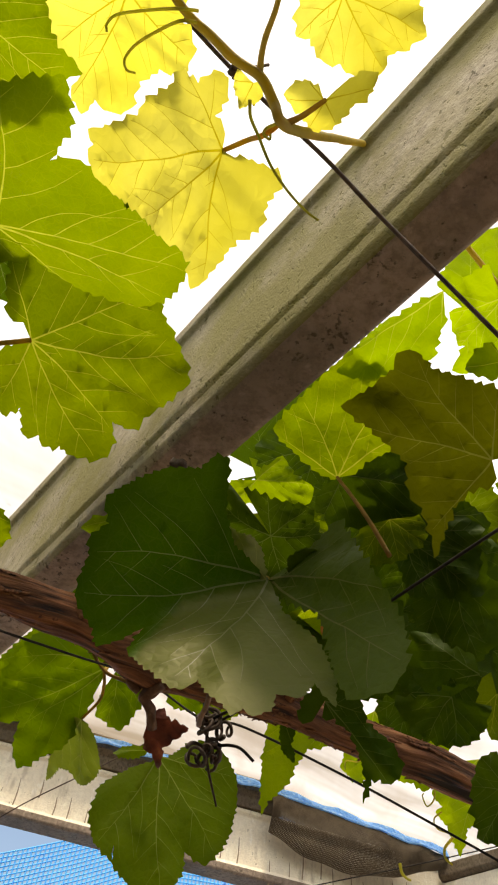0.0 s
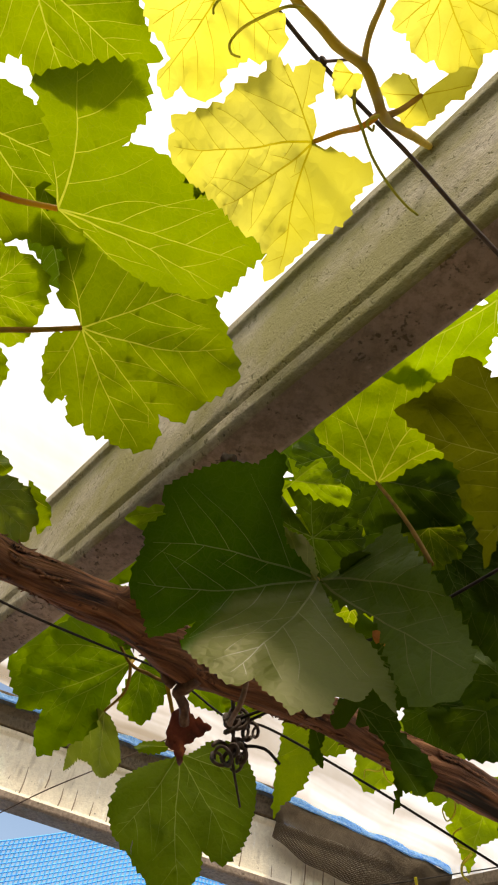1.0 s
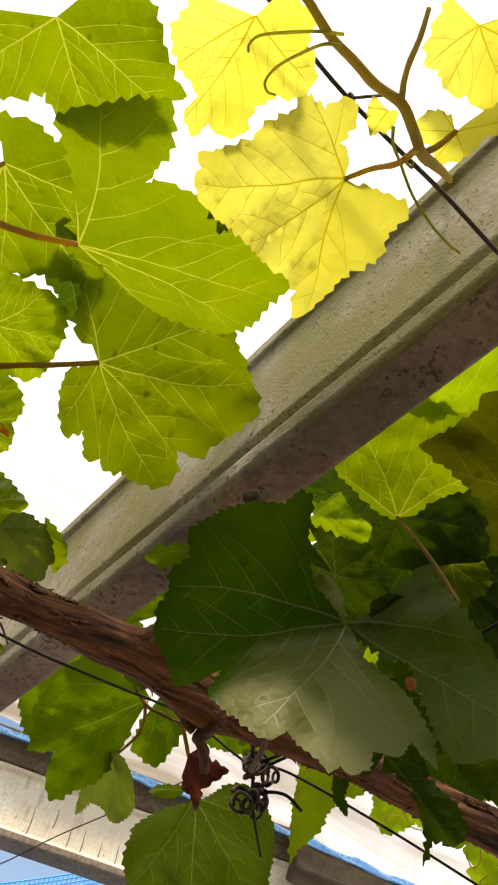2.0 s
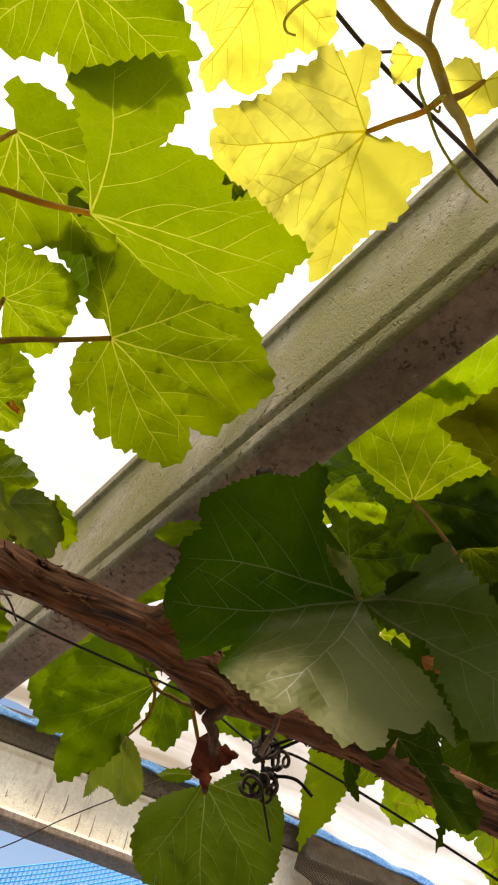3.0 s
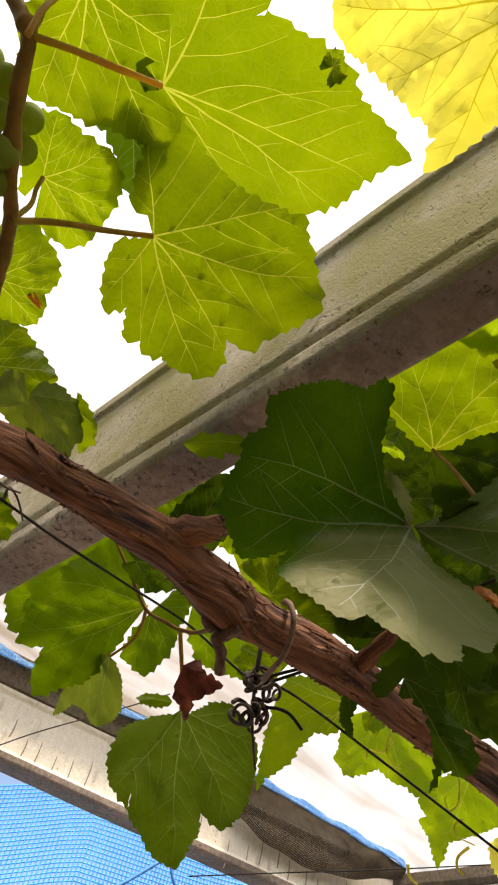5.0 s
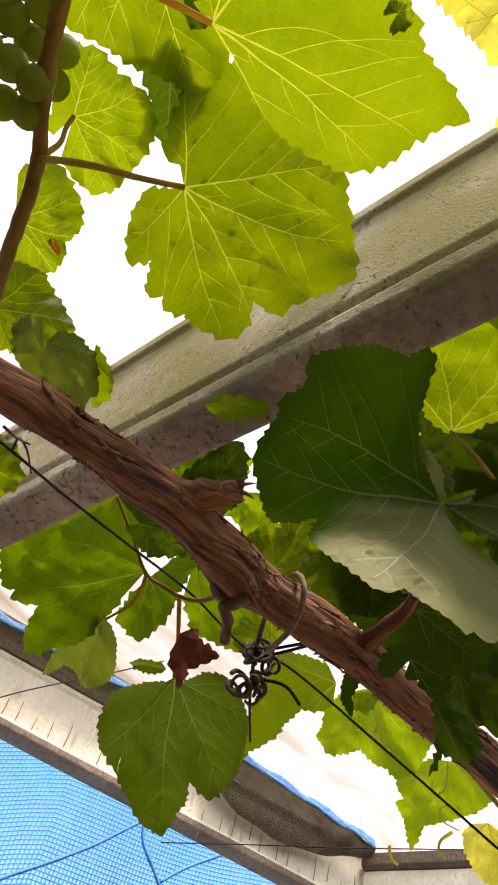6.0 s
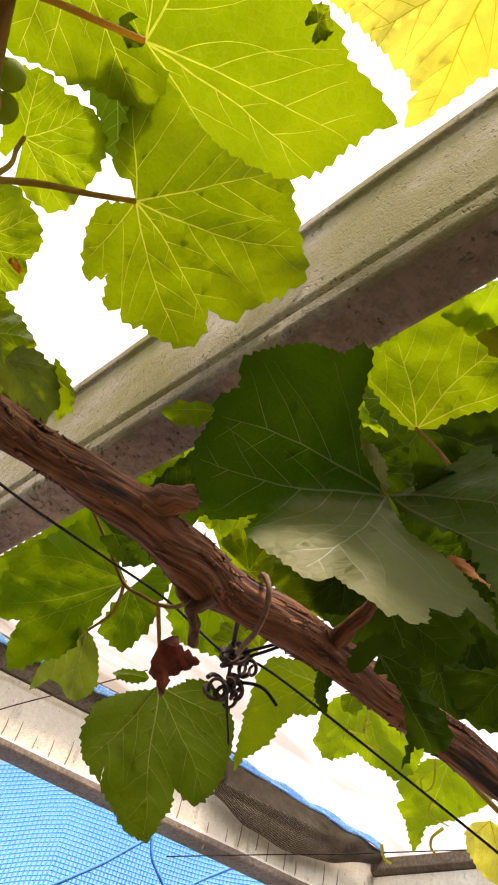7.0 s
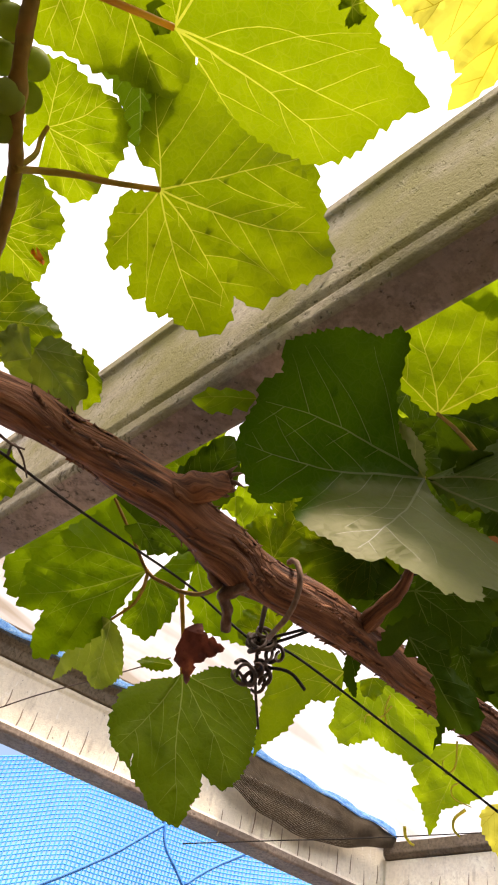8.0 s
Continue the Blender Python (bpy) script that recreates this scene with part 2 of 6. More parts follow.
def bark_material():
    m, nt, bsdf, out = material("vine_bark")
    L = nt.links.new
    vec = coords(nt, (1, 1, 1), "UV")
    lengthwise = nt.nodes.new("ShaderNodeMapping")
    lengthwise.inputs["Scale"].default_value = (1.0, 14.0, 1.0)
    L(vec, lengthwise.inputs["Vector"])
    fibre = noise_tex(nt, lengthwise.outputs["Vector"], 14.0, 7.0, 0.68)
    patch = noise_tex(nt, vec, 16.0, 4.0)
    col = ramp(nt, fibre, [(0.35, (0.018, 0.006, 0.003)), (0.45, (0.18, 0.062, 0.022)), (0.58, (0.42, 0.165, 0.064)), (0.76, (0.62, 0.35, 0.18))])
    col = mix_col(nt, ramp(nt, patch, [(0.42, (0, 0, 0)), (0.72, (0.6, 0.6, 0.6))]), col, (0.11, 0.042, 0.018))
    L(col, bsdf.inputs["Base Color"])
    bsdf.inputs["Roughness"].default_value = 0.78
    crack = noise_tex(nt, lengthwise.outputs["Vector"], 5.0, 3.0, 0.5)      # long dark splits between the strips
    split = ramp(nt, crack, [(0.33, (1, 1, 1)), (0.40, (0, 0, 0))])
    L(mix_col(nt, split, col, (0.012, 0.005, 0.003)), bsdf.inputs["Base Color"])
    L(bump(nt, mix_col(nt, split, fibre, (0, 0, 0)), 1.0, 0.005), bsdf.inputs["Normal"])
    return m


BARK = bark_material()


def beam_material(name, tint, moss_and_glow, drips=0.0, pitted=0.61, worn=0.5):
    """Weathered, pitted grey beam: vertical dribbles, dark pits, green film of algae and of painted leaf-tinted light.
    """
    m, nt, bsdf, out = material(name)
    L = nt.links.new
    vec = coords(nt)
    cloud = noise_tex(nt, vec, 9.0, 6.0, 0.6)
    grain = noise_tex(nt, vec, 160.0, 5.0, 0.65)
    runs = noise_tex(nt, coords(nt, (1.0, 1.0, 0.12)), 60.0, 5.0, 0.6)
    col = ramp(nt, cloud, [(0.30, tuple(worn * c for c in tint)), (0.52, tint), (0.70, tuple(min(1, 1.3 * c) for c in tint))])
    col = mix_col(nt, ramp(nt, grain, [(0.38, (0.7, 0.7, 0.7)), (0.56, (0, 0, 0))]), col, tuple(worn * c for c in tint))
    col = mix_col(nt, ramp(nt, runs, [(0.58, (0, 0, 0)), (0.74, (0.4, 0.4, 0.4))]), col, (0.16, 0.12, 0.085))
    pit = noise_tex(nt, coords(nt, (1.0, 1.0, 0.55)), 230.0, 3.0, 0.55)
    gate = noise_tex(nt, vec, 30.0, 4.0)
    pits = ramp(nt, calc(nt, "ADD", pit, calc(nt, "MULTIPLY", calc(nt, "SUBTRACT", gate, 0.5), 0.35)), [(pitted, (0, 0, 0)), (pitted + 0.07, (1, 1, 1))])
    fleck = ramp(nt, noise_tex(nt, coords(nt, (1.0, 1.0, 0.35)), 95.0, 4.0, 0.6), [(0.60, (0, 0, 0)), (0.72, (0.5, 0.5, 0.5))])
    col = mix_col(nt, fleck, col, tuple(min(1, 1.45 * c) for c in tint))
    col = mix_col(nt, mix_col(nt, 0.7, (0, 0, 0), pits), col, (0.045, 0.035, 0.025))
    # the olive film also paints in yellow light that comes through the leaves
    col = mix_col(nt, ramp(nt, noise_tex(nt, vec, 5.0, 5.0, 0.7), [(0.36, (0, 0, 0)), (0.60, (moss_and_glow, moss_and_glow, moss_and_glow))]), col, (0.22, 0.195, 0.055))
    if drips:
        run = node(nt, "ShaderNodeTexVoronoi", Scale=40.0)
        L(coords(nt, (1.0, 1.0, 0.28)), run.inputs["Vector"])
        dash = ramp(nt, calc(nt, "ADD", run.outputs["Distance"], calc(nt, "MULTIPLY", grain, 0.12)), [(0.18, (drips, drips, drips)), (0.30, (0, 0, 0))])
        col = mix_col(nt, dash, col, (0.20, 0.15, 0.10))
    L(col, bsdf.inputs["Base Color"])
    bsdf.inputs["Roughness"].default_value = 0.92
    bsdf.inputs["Specular IOR Level"].default_value = 0.2
    sand = noise_tex(nt, vec, 420.0, 3.0, 0.6)
    height = mix_col(nt, 0.4, mix_col(nt, 0.5, grain, cloud), sand)
    height = mix_col(nt, pits, height, (0, 0, 0))
    L(bump(nt, height, 0.6, 0.0045), bsdf.inputs["Normal"])
    return m


BEAM = beam_material("weathered_beam", (0.50, 0.425, 0.33), 0.9)
BEAM_PALE = beam_material("pale_beam", (0.86, 0.80, 0.67), 0.05, 0.3, 0.70, 0.82)


def film_material():
    """Dirty plastic roof sheet: part of the light goes straight through, the rest is spread."""
    m, nt, bsdf, out = material("roof_film")
    L = nt.links.new
    vec = coords(nt)
    stain = noise_tex(nt, coords(nt, (1.0, 0.35, 1.0)), 5.0, 5.0, 0.6)
    col = ramp(nt, stain, [(0.38, (0.90, 0.88, 0.83)), (0.54, (0.78, 0.71, 0.60)), (0.70, (0.54, 0.41, 0.26))])
    uv = nt.nodes.new("ShaderNodeUVMap")
    sep = nt.nodes.new("ShaderNodeSeparateXYZ")
    L(uv.outputs["UV"], sep.inputs["Vector"])
    edge = calc(nt, "SUBTRACT", 1.0, calc(nt, "MULTIPLY", sep.outputs["Y"], 1.2), True)
    wide = calc(nt, "SUBTRACT", 1.1, calc(nt, "MULTIPLY", sep.outputs["Y"], 1.1), True)
    col = mix_col(nt, wide, (0.92, 0.91, 0.89), col)
    streak = noise_tex(nt, coords(nt, (1.0, 6.5, 1.0), "UV"), 1.7, 3.0, 0.5)
    dirt = calc(nt, "MULTIPLY", edge, ramp(nt, streak, [(0.38, (0.2, 0.2, 0.2)), (0.60, (1, 1, 1))]))
    col = mix_col(nt, dirt, col, (0.26, 0.18, 0.085))
    tr = nt.nodes.new("ShaderNodeBsdfTranslucent")
    L(col, tr.inputs["Color"])
    tp = nt.nodes.new("ShaderNodeBsdfTransparent")
    L(mix_col(nt, dirt, (1, 1, 1), (0.66, 0.58, 0.45)), tp.inputs["Color"])
    mx = nt.nodes.new("ShaderNodeMixShader")
    mx.inputs["Fac"].default_value = 0.50
    L(tr.outputs["BSDF"], mx.inputs[1])
    L(tp.outputs["BSDF"], mx.inputs[2])
    L(mx.outputs["Shader"], out.inputs["Surface"])
    return m


BEAM_LOW = beam_material("darker_underside", (0.42, 0.325, 0.27), 0.15)
# brown for the side beam's lower lip and underside, darkened to paint their shade
FLANGE = beam_material("shaded_flange", (0.30, 0.24, 0.20), 0.05, 0.0, 0.66)
BEAM_DARK = beam_material("dark_rail", (0.16, 0.125, 0.095), 0.1)
FILM = film_material()
NET_BLUE = plain("blue_net", [(0.3, (0.10, 0.50, 0.95)), (0.7, (0.16, 0.60, 0.98))], 30, 0.5, glow=0.5)
NET_BROWN = plain("brown_net", [(0.3, (0.075, 0.055, 0.036)), (0.7, (0.15, 0.115, 0.075))], 40, 0.85, glow=0.4)


# ---------------------------------------------------------------- mesh helpers
def thing(name, label, category, group="", kind="", at=(0, 0, 0)):
    ob = new(name)
    ob.empty_display_size = 0.05
    ob.matrix_basis = Matrix.Translation(at)
    return tagged(ob, label, category, group, kind)


def mesh_ob(name, verts, faces, mat, smooth=True, uvs=None, corner_uvs=None):
    me = bpy.data.meshes.new(name)
    me.from_pydata([tuple(v) for v in verts], [], faces)
    me.materials.append(mat)
    if smooth:
        me.polygons.foreach_set("use_smooth", [True] * len(me.polygons))
    if uvs is not None:
        layer = me.uv_layers.new(name="UVMap")
        for loop in me.loops:
            layer.data[loop.index].uv = uvs[loop.vertex_index]
    if corner_uvs is not None:
        layer = me.uv_layers.new(name="UVMap")
        for i, uv in enumerate(corner_uvs):
            layer.data[i].uv = uv
    me.update()
    return new(name, me)


def under(ob, parent, label="", m=None):
    """Makes ob a part of parent; m: its pose in the world."""
    ob.parent = parent
    ob.matrix_basis = world_of(parent).inverted() @ (m or Matrix())
    if label:
        ob["label"] = label
    return ob


def world_of(ob):
    return (world_of(ob.parent) if ob.parent else Matrix()) @ ob.matrix_basis


def smooth_path(points, per=8):
    """A Catmull-Rom curve through the points."""
    pts = [Vector(p) for p in points]
    if len(pts) == 2:
        return [pts[0].lerp(pts[1], i / per) for i in range(per + 1)]
    pts = [2 * pts[0] - pts[1], *pts, 2 * pts[-1] - pts[-2]]
    out = []
    for a, b, c, d in zip(pts, pts[1:], pts[2:], pts[3:]):
        for i in range(per):
            t = i / per
            out.append(0.5 * ((2 * b) + (c - a) * t + (2 * a - 5 * b + 4 * c - d) * t * t + (3 * b - a - 3 * c + d) * t ** 3))
    out.append(pts[-2])
    return out


def tube_data(points, radius, per=8, sides=8, rough=0.0, seed=0):
    """Verts, faces and uvs of a closed tube; radius: a number or a function of 0..1."""
    path = smooth_path(points, per)
    size = radius if callable(radius) else (lambda f: radius)
    verts, faces, uvs = [], [], []
    side, travelled = None, 0.0
    for i, p in enumerate(path):
        ahead = (path[min(i + 1, len(path) - 1)] - path[max(i - 1, 0)]).normalized()
        if side is None:
            side = ahead.orthogonal().normalized()
        side = (side - ahead * side.dot(ahead)).normalized()
        other = ahead.cross(side)
        if i:
            travelled += (p - path[i - 1]).length
        for k in range(sides):
            a = 2 * math.pi * k / sides
            way = side * math.cos(a) + other * math.sin(a)
            r = size(i / (len(path) - 1))
            if rough:
                r *= 1 + rough * noise.noise(Vector((p.x, p.y, p.z)) * 140 + way * 1.2 + Vector((seed, 0, 0)))
            verts.append(p + way * r)
            uvs.append((travelled, a * r))
    n = len(path)
    for i in range(n - 1):
        for k in range(sides):
            j = (k + 1) % sides
            faces.append((i * sides + k, i * sides + j, (i + 1) * sides + j, (i + 1) * sides + k))
    faces.append(tuple(range(sides - 1, -1, -1)))
    faces.append(tuple(range((n - 1) * sides, n * sides)))
    return verts, faces, uvs


def tube(name, points, radius, mat, parent=None, label="", per=8, sides=8, rough=0.0, seed=0):
    v, f, uv = tube_data(points, radius, per, sides, rough, seed)
    base = Vector(points[0])
    ob = mesh_ob(name, [p - base for p in v], f, mat, True, uv)
    if parent is None:
        ob.matrix_basis = Matrix.Translation(base)
        return ob
    return under(ob, parent, label, Matrix.Translation(base))


def taper(a, b, power=1.0):
    return lambda f: a + (b - a) * f ** power


# ---------------------------------------------------------------- vine leaves
def inside(p, rim):
    """Whether p lies within the closed outline."""
    hit = False
    for a, b in zip(rim, rim[1:] + rim[:1]):
        if (a.y > p.y) != (b.y > p.y) and p.x < (b.x - a.x) * (p.y - a.y) / (b.y - a.y) + a.x:
            hit = not hit
    return hit


def vein_paths(mains, rim, big, rnd):
    """Main veins and the side veins that leave them, as (points, half width at the root, half width at the end), in mm."""
    def grown(start, angle, bow, limit, stop):
        pts, a, p = [start], angle, start
        step = max(2.2, big / 26)
        while len(pts) * step < limit:
            a += bow * step / big + rnd.uniform(-0.07, 0.07)
            p = p + Vector((math.cos(a), math.sin(a))) * step
            if not inside(p * 1.03, rim) or stop(p):
                break
            pts.append(p)
        return pts

    def off(p, a):
        return abs(math.remainder(math.atan2(p.y, p.x) - a, 2 * math.pi))

    found = []
    for a in mains:
        main = grown(Vector((0, 0)), a, rnd.uniform(-0.22, 0.22), 2 * big, lambda p: False)
        if len(main) < 4:
            continue
        wide = 0.2 + 0.0038 * big
        found.append((main, wide, 0.12))
        if big < 34:
            continue
        for k in range(3, len(main) - 2, 4):
            way = main[k + 1] - main[k - 1]
            root = math.atan2(way.y, way.x)
            for side in (-1, 1):
                spot = main[k] if side > 0 else main[min(k + 1, len(main) - 1)]
                turn = side * rnd.uniform(0.66, 0.92)
                twig = grown(spot, root + turn, -0.75 * turn, 0.66 * big * (1.1 - k / len(main)),
                             lambda p: any(off(p, b) < 0.05 + 0.5 * off(p, a) and b != a for b in mains))
                if len(twig) > 2:
                    found.append((twig, wide * 0.36, 0.08))
    return found


def leaf(parent, base, tip, normal, lobes, mats, sinus=0.0, curl=0.06, wave=0.006, bulge=0.03, teeth=0.0036, seed=1, label="", bend=None, veins=None):
    """A vine leaf. base: where the stalk joins; tip: the way of the middle vein; normal: the side that is seen.
    lobes: (degrees from the middle vein, length in mm) in their order round the blade.
    veins: degrees of the main veins, where they are not simply the longest lobes.
    bend: (degrees of a crease through the base, degrees by which the blade beyond it is bent towards the seen side)."""
    rnd = random.Random(seed)
    z = Vector(normal).normalized()
    x = (Vector(tip) - z * Vector(tip).dot(z)).normalized()
    m = Matrix.Translation(base) @ Matrix((x, z.cross(x), z)).transposed().to_4x4()
    lobes = [(radians(a), float(l)) for a, l in lobes]
    big = max(l for _, l in lobes)
    teeth *= 1000
    shift = Vector((seed * 3.7, seed * 1.3, 0))
    mains = [radians(a) for a in veins or ()]
    for a, l in () if veins else sorted(lobes, key=lambda q: -q[1]):
        if l > 0.45 * big and all(abs(math.remainder(a - b, 2 * math.pi)) > 0.55 for b in mains):
            mains.append(a)

    def height(px, py):
        r = math.hypot(px, py)
        a = math.atan2(py, px)
        near = min(abs(math.remainder(a - b, 2 * math.pi)) for b in mains)
        swell = (0.025 if bend else 0.06) * r * (1 - math.exp(-((near / 0.22) ** 2)))          # the blade arches up between the main veins
        ripple = noise.noise(Vector((px, py, 0)) * 0.026 + shift) + 0.45 * noise.noise(Vector((px, py, 0)) * 0.075 + shift)
        edge = max(0.0, r / big - 0.45)
        frill = edge * (0.9 * math.sin(9 * a + seed) + 0.5 * math.sin(21 * a + 2 * seed))
        return -curl * r * r / big - swell + 1000 * wave * (min(1, 2 * r / big) * ripple + frill)

    crease = Vector((math.cos(radians(bend[0])), math.sin(radians(bend[0])))) if bend else None

    def shaped(px, py, raised):
        h = height(px, py) + raised
        if not bend:
            return Vector((px, py, h)) * 0.001
        u, v = px * crease.x + py * crease.y, py * crease.x - px * crease.y
        if v > 0:                                   # round the crease on a small arc, then straight on
            full, arc = radians(bend[1]), 10.0
            b, far = full * min(1.0, v / arc), max(0.0, v - arc)
            reach = arc / full
            v, h = reach * math.sin(b) + far * math.cos(full) - h * math.sin(b), reach * (1 - math.cos(b)) + far * math.sin(full) + h * math.cos(b)
        return Vector((u * crease.x - v * crease.y, u * crease.y + v * crease.x, h)) * 0.001

    corners = [Vector((l * math.cos(a), l * math.sin(a))) for a, l in lobes]
    turn = sum(a.x * b.y - a.y * b.x for a, b in zip(corners, corners[1:] + corners[:1]))
    way = 1 if turn > 0 else -1
    pointed = [q for p, q, r in zip(corners[-1:] + corners, corners, corners[1:] + corners[:1]) if (p - q).angle(r - q, 3.0) < 1.9 and q.length > 0.6 * big]
    rim = [Vector((0, 0))]                          # the toothed outline, from the stalk round to the stalk
    for p, q in zip(corners, corners[1:]):
        side = q - p
        out = Vector((side.y, -side.x)).normalized() * way
        count = max(1, round(side.length / (2.5 * teeth)))
        cuts = [0.0, *((k + rnd.uniform(-0.3, 0.3)) / count for k in range(1, count)), 1.0]
        for f0, f1 in zip(cuts, cuts[1:]):
            tooth = min(teeth, 0.32 * side.length * (f1 - f0)) * rnd.uniform(0.4, 1.2)
            if f0 == 0 and p in pointed or f1 == 1 and q in pointed:
                tooth *= 0.35                       # the ends of the lobes stay pointed
            for u, rise in ((0.0, 0.0), (0.2, 0.36), (0.42, 0.72), (0.6, 0.96), (0.71, 1.1), (0.76, 0.82), (0.87, 0.3)):
                f = f0 + (f1 - f0) * u
                swell = bulge * side.length * 2 * f * (1 - f) - sinus * side.length * 0.4 * math.exp(-(((f - 0.5) / 0.13) ** 2))
                rim.append(p + side * f + out * (tooth * rise + swell))
    rim.append(corners[-1])
    if way < 0:
        rim.reverse()
    verts, areas = list(rim), [list(range(len(rim)))]
    for pts, w0, w1 in vein_paths(mains, rim, big, rnd):
        left, right = [], []
        for k, p in enumerate(pts):
            ahead = (pts[min(k + 1, len(pts) - 1)] - pts[max(k - 1, 0)]).normalized()
            half = (w0 + (w1 - w0) * k / (len(pts) - 1)) * Vector((-ahead.y, ahead.x))
            left.append(p + half)
            right.append(p - half)
        first = len(verts)
        verts += right + left[::-1]
        areas.append(list(range(first, len(verts))))
    step = max(4.2, big / 18)
    lo = [min(p[i] for p in rim) for i in (0, 1)]
    hi = [max(p[i] for p in rim) for i in (0, 1)]
    for i in range(int((hi[0] - lo[0]) / step) + 1):
        for j in range(int((hi[1] - lo[1]) / step) + 1):
            verts.append(Vector((lo[0] + step * (i + 0.5 * (j % 2) + rnd.uniform(-0.12, 0.12)), lo[1] + step * (j + rnd.uniform(-0.12, 0.12)))))
    flat, _, faces, _, _, source = delaunay_2d_cdt(verts, [], areas, 1, 1e-4)
    keep = [(f, any(s > 0 for s in src)) for f, src in zip(faces, source) if 0 in src]
    used = sorted({q for f, _ in keep for q in f})
    index = {q: i for i, q in enumerate(used)}
    flat = [flat[q] for q in used]
    faces = [tuple(index[q] for q in f) for f, _ in keep]
    ribbed = {q for f, (_, rib) in zip(faces, keep) if rib for q in f}
    blade = mesh_ob("leaf", [shaped(p.x, p.y, 0.45 if q in ribbed else 0.0) for q, p in enumerate(flat)], faces, mats)
    blade.data.materials.append(VEINS.get(mats.name, mats))
    blade.data.polygons.foreach_set("material_index", [int(rib) for _, rib in keep])
    if bend:                                        # beyond the crease the blade takes the painted pale sheen
        mask = blade.data.attributes.new("sheen", "FLOAT", "POINT")
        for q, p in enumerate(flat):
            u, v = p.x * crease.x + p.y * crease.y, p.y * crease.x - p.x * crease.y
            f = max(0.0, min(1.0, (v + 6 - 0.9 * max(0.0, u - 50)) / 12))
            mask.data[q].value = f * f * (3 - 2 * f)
    return under(blade, parent, label, m)


def petiole(leaf_ob, points, radius=0.0016, mat=None):
    return tube("petiole", points, taper(radius * 1.15, radius * 0.9), mat or PETIOLE, leaf_ob, "", 8, 8, 0.15)


HANGING, HALF, LOW = LEAF_HANGING, LEAF_HALF, LEAF_LOW
SHEEN_PALE, DARK, OLIVE = LEAF_SHEEN, LEAF_DARK, LEAF_OLIVE
YOUNG_GREEN, DOWNY_AND_SHEEN = LEAF_PALE, LEAF_PALE
GREEN, OLD, YOUNG, LIME, FOLD = LEAF, LEAF_OLD, LEAF_YOUNG, LEAF_LIME, LEAF_FOLD


# ---------------------------------------------------------------- the shed: ground, beams, roof sheet, nets
D1, N1 = Vector((0.7215, -0.6924, 0)), Vector((-0.6924, -0.7215, 0))      # way of the main beam, and the side that is seen
D2, N2 = Vector((0.8842, 0.4671, 0)), Vector((0.4671, -0.8842, 0))        # the same for the beam at the side


def ground():
    n, half = 48, 60.0
    verts, faces = [], []
    for j in range(n + 1):
        for i in range(n + 1):
            x, y = (abs(2 * i / n - 1) ** 2.2 * math.copysign(half, i - n / 2), abs(2 * j / n - 1) ** 2.2 * math.copysign(half, j - n / 2))
            verts.append((x, y, 0.04 * noise.noise(Vector((x, y, 0)) * 0.9)))
    for j in range(n):
        for i in range(n):
            a = j * (n + 1) + i
            faces.append((a, a + 1, a + n + 2, a + n + 1))
    tagged(mesh_ob("ground", verts, faces, SOIL), "bare brown soil below the pergola", "ground", kind="structure")


ground()


def wall(name, x0, x1, y0, y1):
    bm = bmesh.new()
    bmesh.ops.create_cube(bm, size=1.0, matrix=Matrix.Translation(((x0 + x1) / 2, (y0 + y1) / 2, 1.0)) @ Matrix.Diagonal((x1 - x0, y1 - y0, 2.06, 1)))
    me = bpy.data.meshes.new(name)
    bm.to_mesh(me)
    bm.free()
    me.materials.append(WALL)
    tagged(new(name, me), "unseen dark wall added to hold back side light", "wall", kind="structure")


# unseen walls, added close by to keep stray light off the undersides
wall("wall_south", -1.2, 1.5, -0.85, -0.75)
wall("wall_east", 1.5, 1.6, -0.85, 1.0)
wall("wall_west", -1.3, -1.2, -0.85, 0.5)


def beam(name, label, way, side, plane, profile, s0, s1, mat, category="beam", low=None):
    """A straight beam with a moulded section. profile: (depth behind the face, height)."""
    steps = max(2, int((s1 - s0) / 0.05))
    verts, faces = [], []
    n = len(profile)
    mid = side * plane + way * s0
    for i in range(steps + 1):
        s = s0 + (s1 - s0) * i / steps
        for k, (off, h) in enumerate(profile):
            jog = 0.0006 * noise.noise(Vector((s * 9, k * 3.1, 0)))
            verts.append(side * (plane - off + jog) + way * s + Vector((0, 0, h + jog)) - mid)
    for i in range(steps):
        for k in range(n):
            j = (k + 1) % n
            faces.append((i * n + k, i * n + j, (i + 1) * n + j, (i + 1) * n + k))
    faces.append(tuple(range(n)))
    faces.append(tuple(range((steps + 1) * n - 1, steps * n - 1, -1)))
    me_ob = mesh_ob(name, verts, faces, mat, smooth=False)
    me_ob.matrix_basis = Matrix.Translation(mid)
    if low:                                         # (height, material): a darker material below that height
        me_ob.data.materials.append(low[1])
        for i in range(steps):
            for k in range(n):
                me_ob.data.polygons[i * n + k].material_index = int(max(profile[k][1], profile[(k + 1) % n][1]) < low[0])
    bv = me_ob.modifiers.new("worn_edges", "BEVEL")
    bv.width, bv.segments, bv.limit_method, bv.angle_limit = 0.0016, 2, "ANGLE", radians(28)
    return tagged(me_ob, label, category, kind="structure")


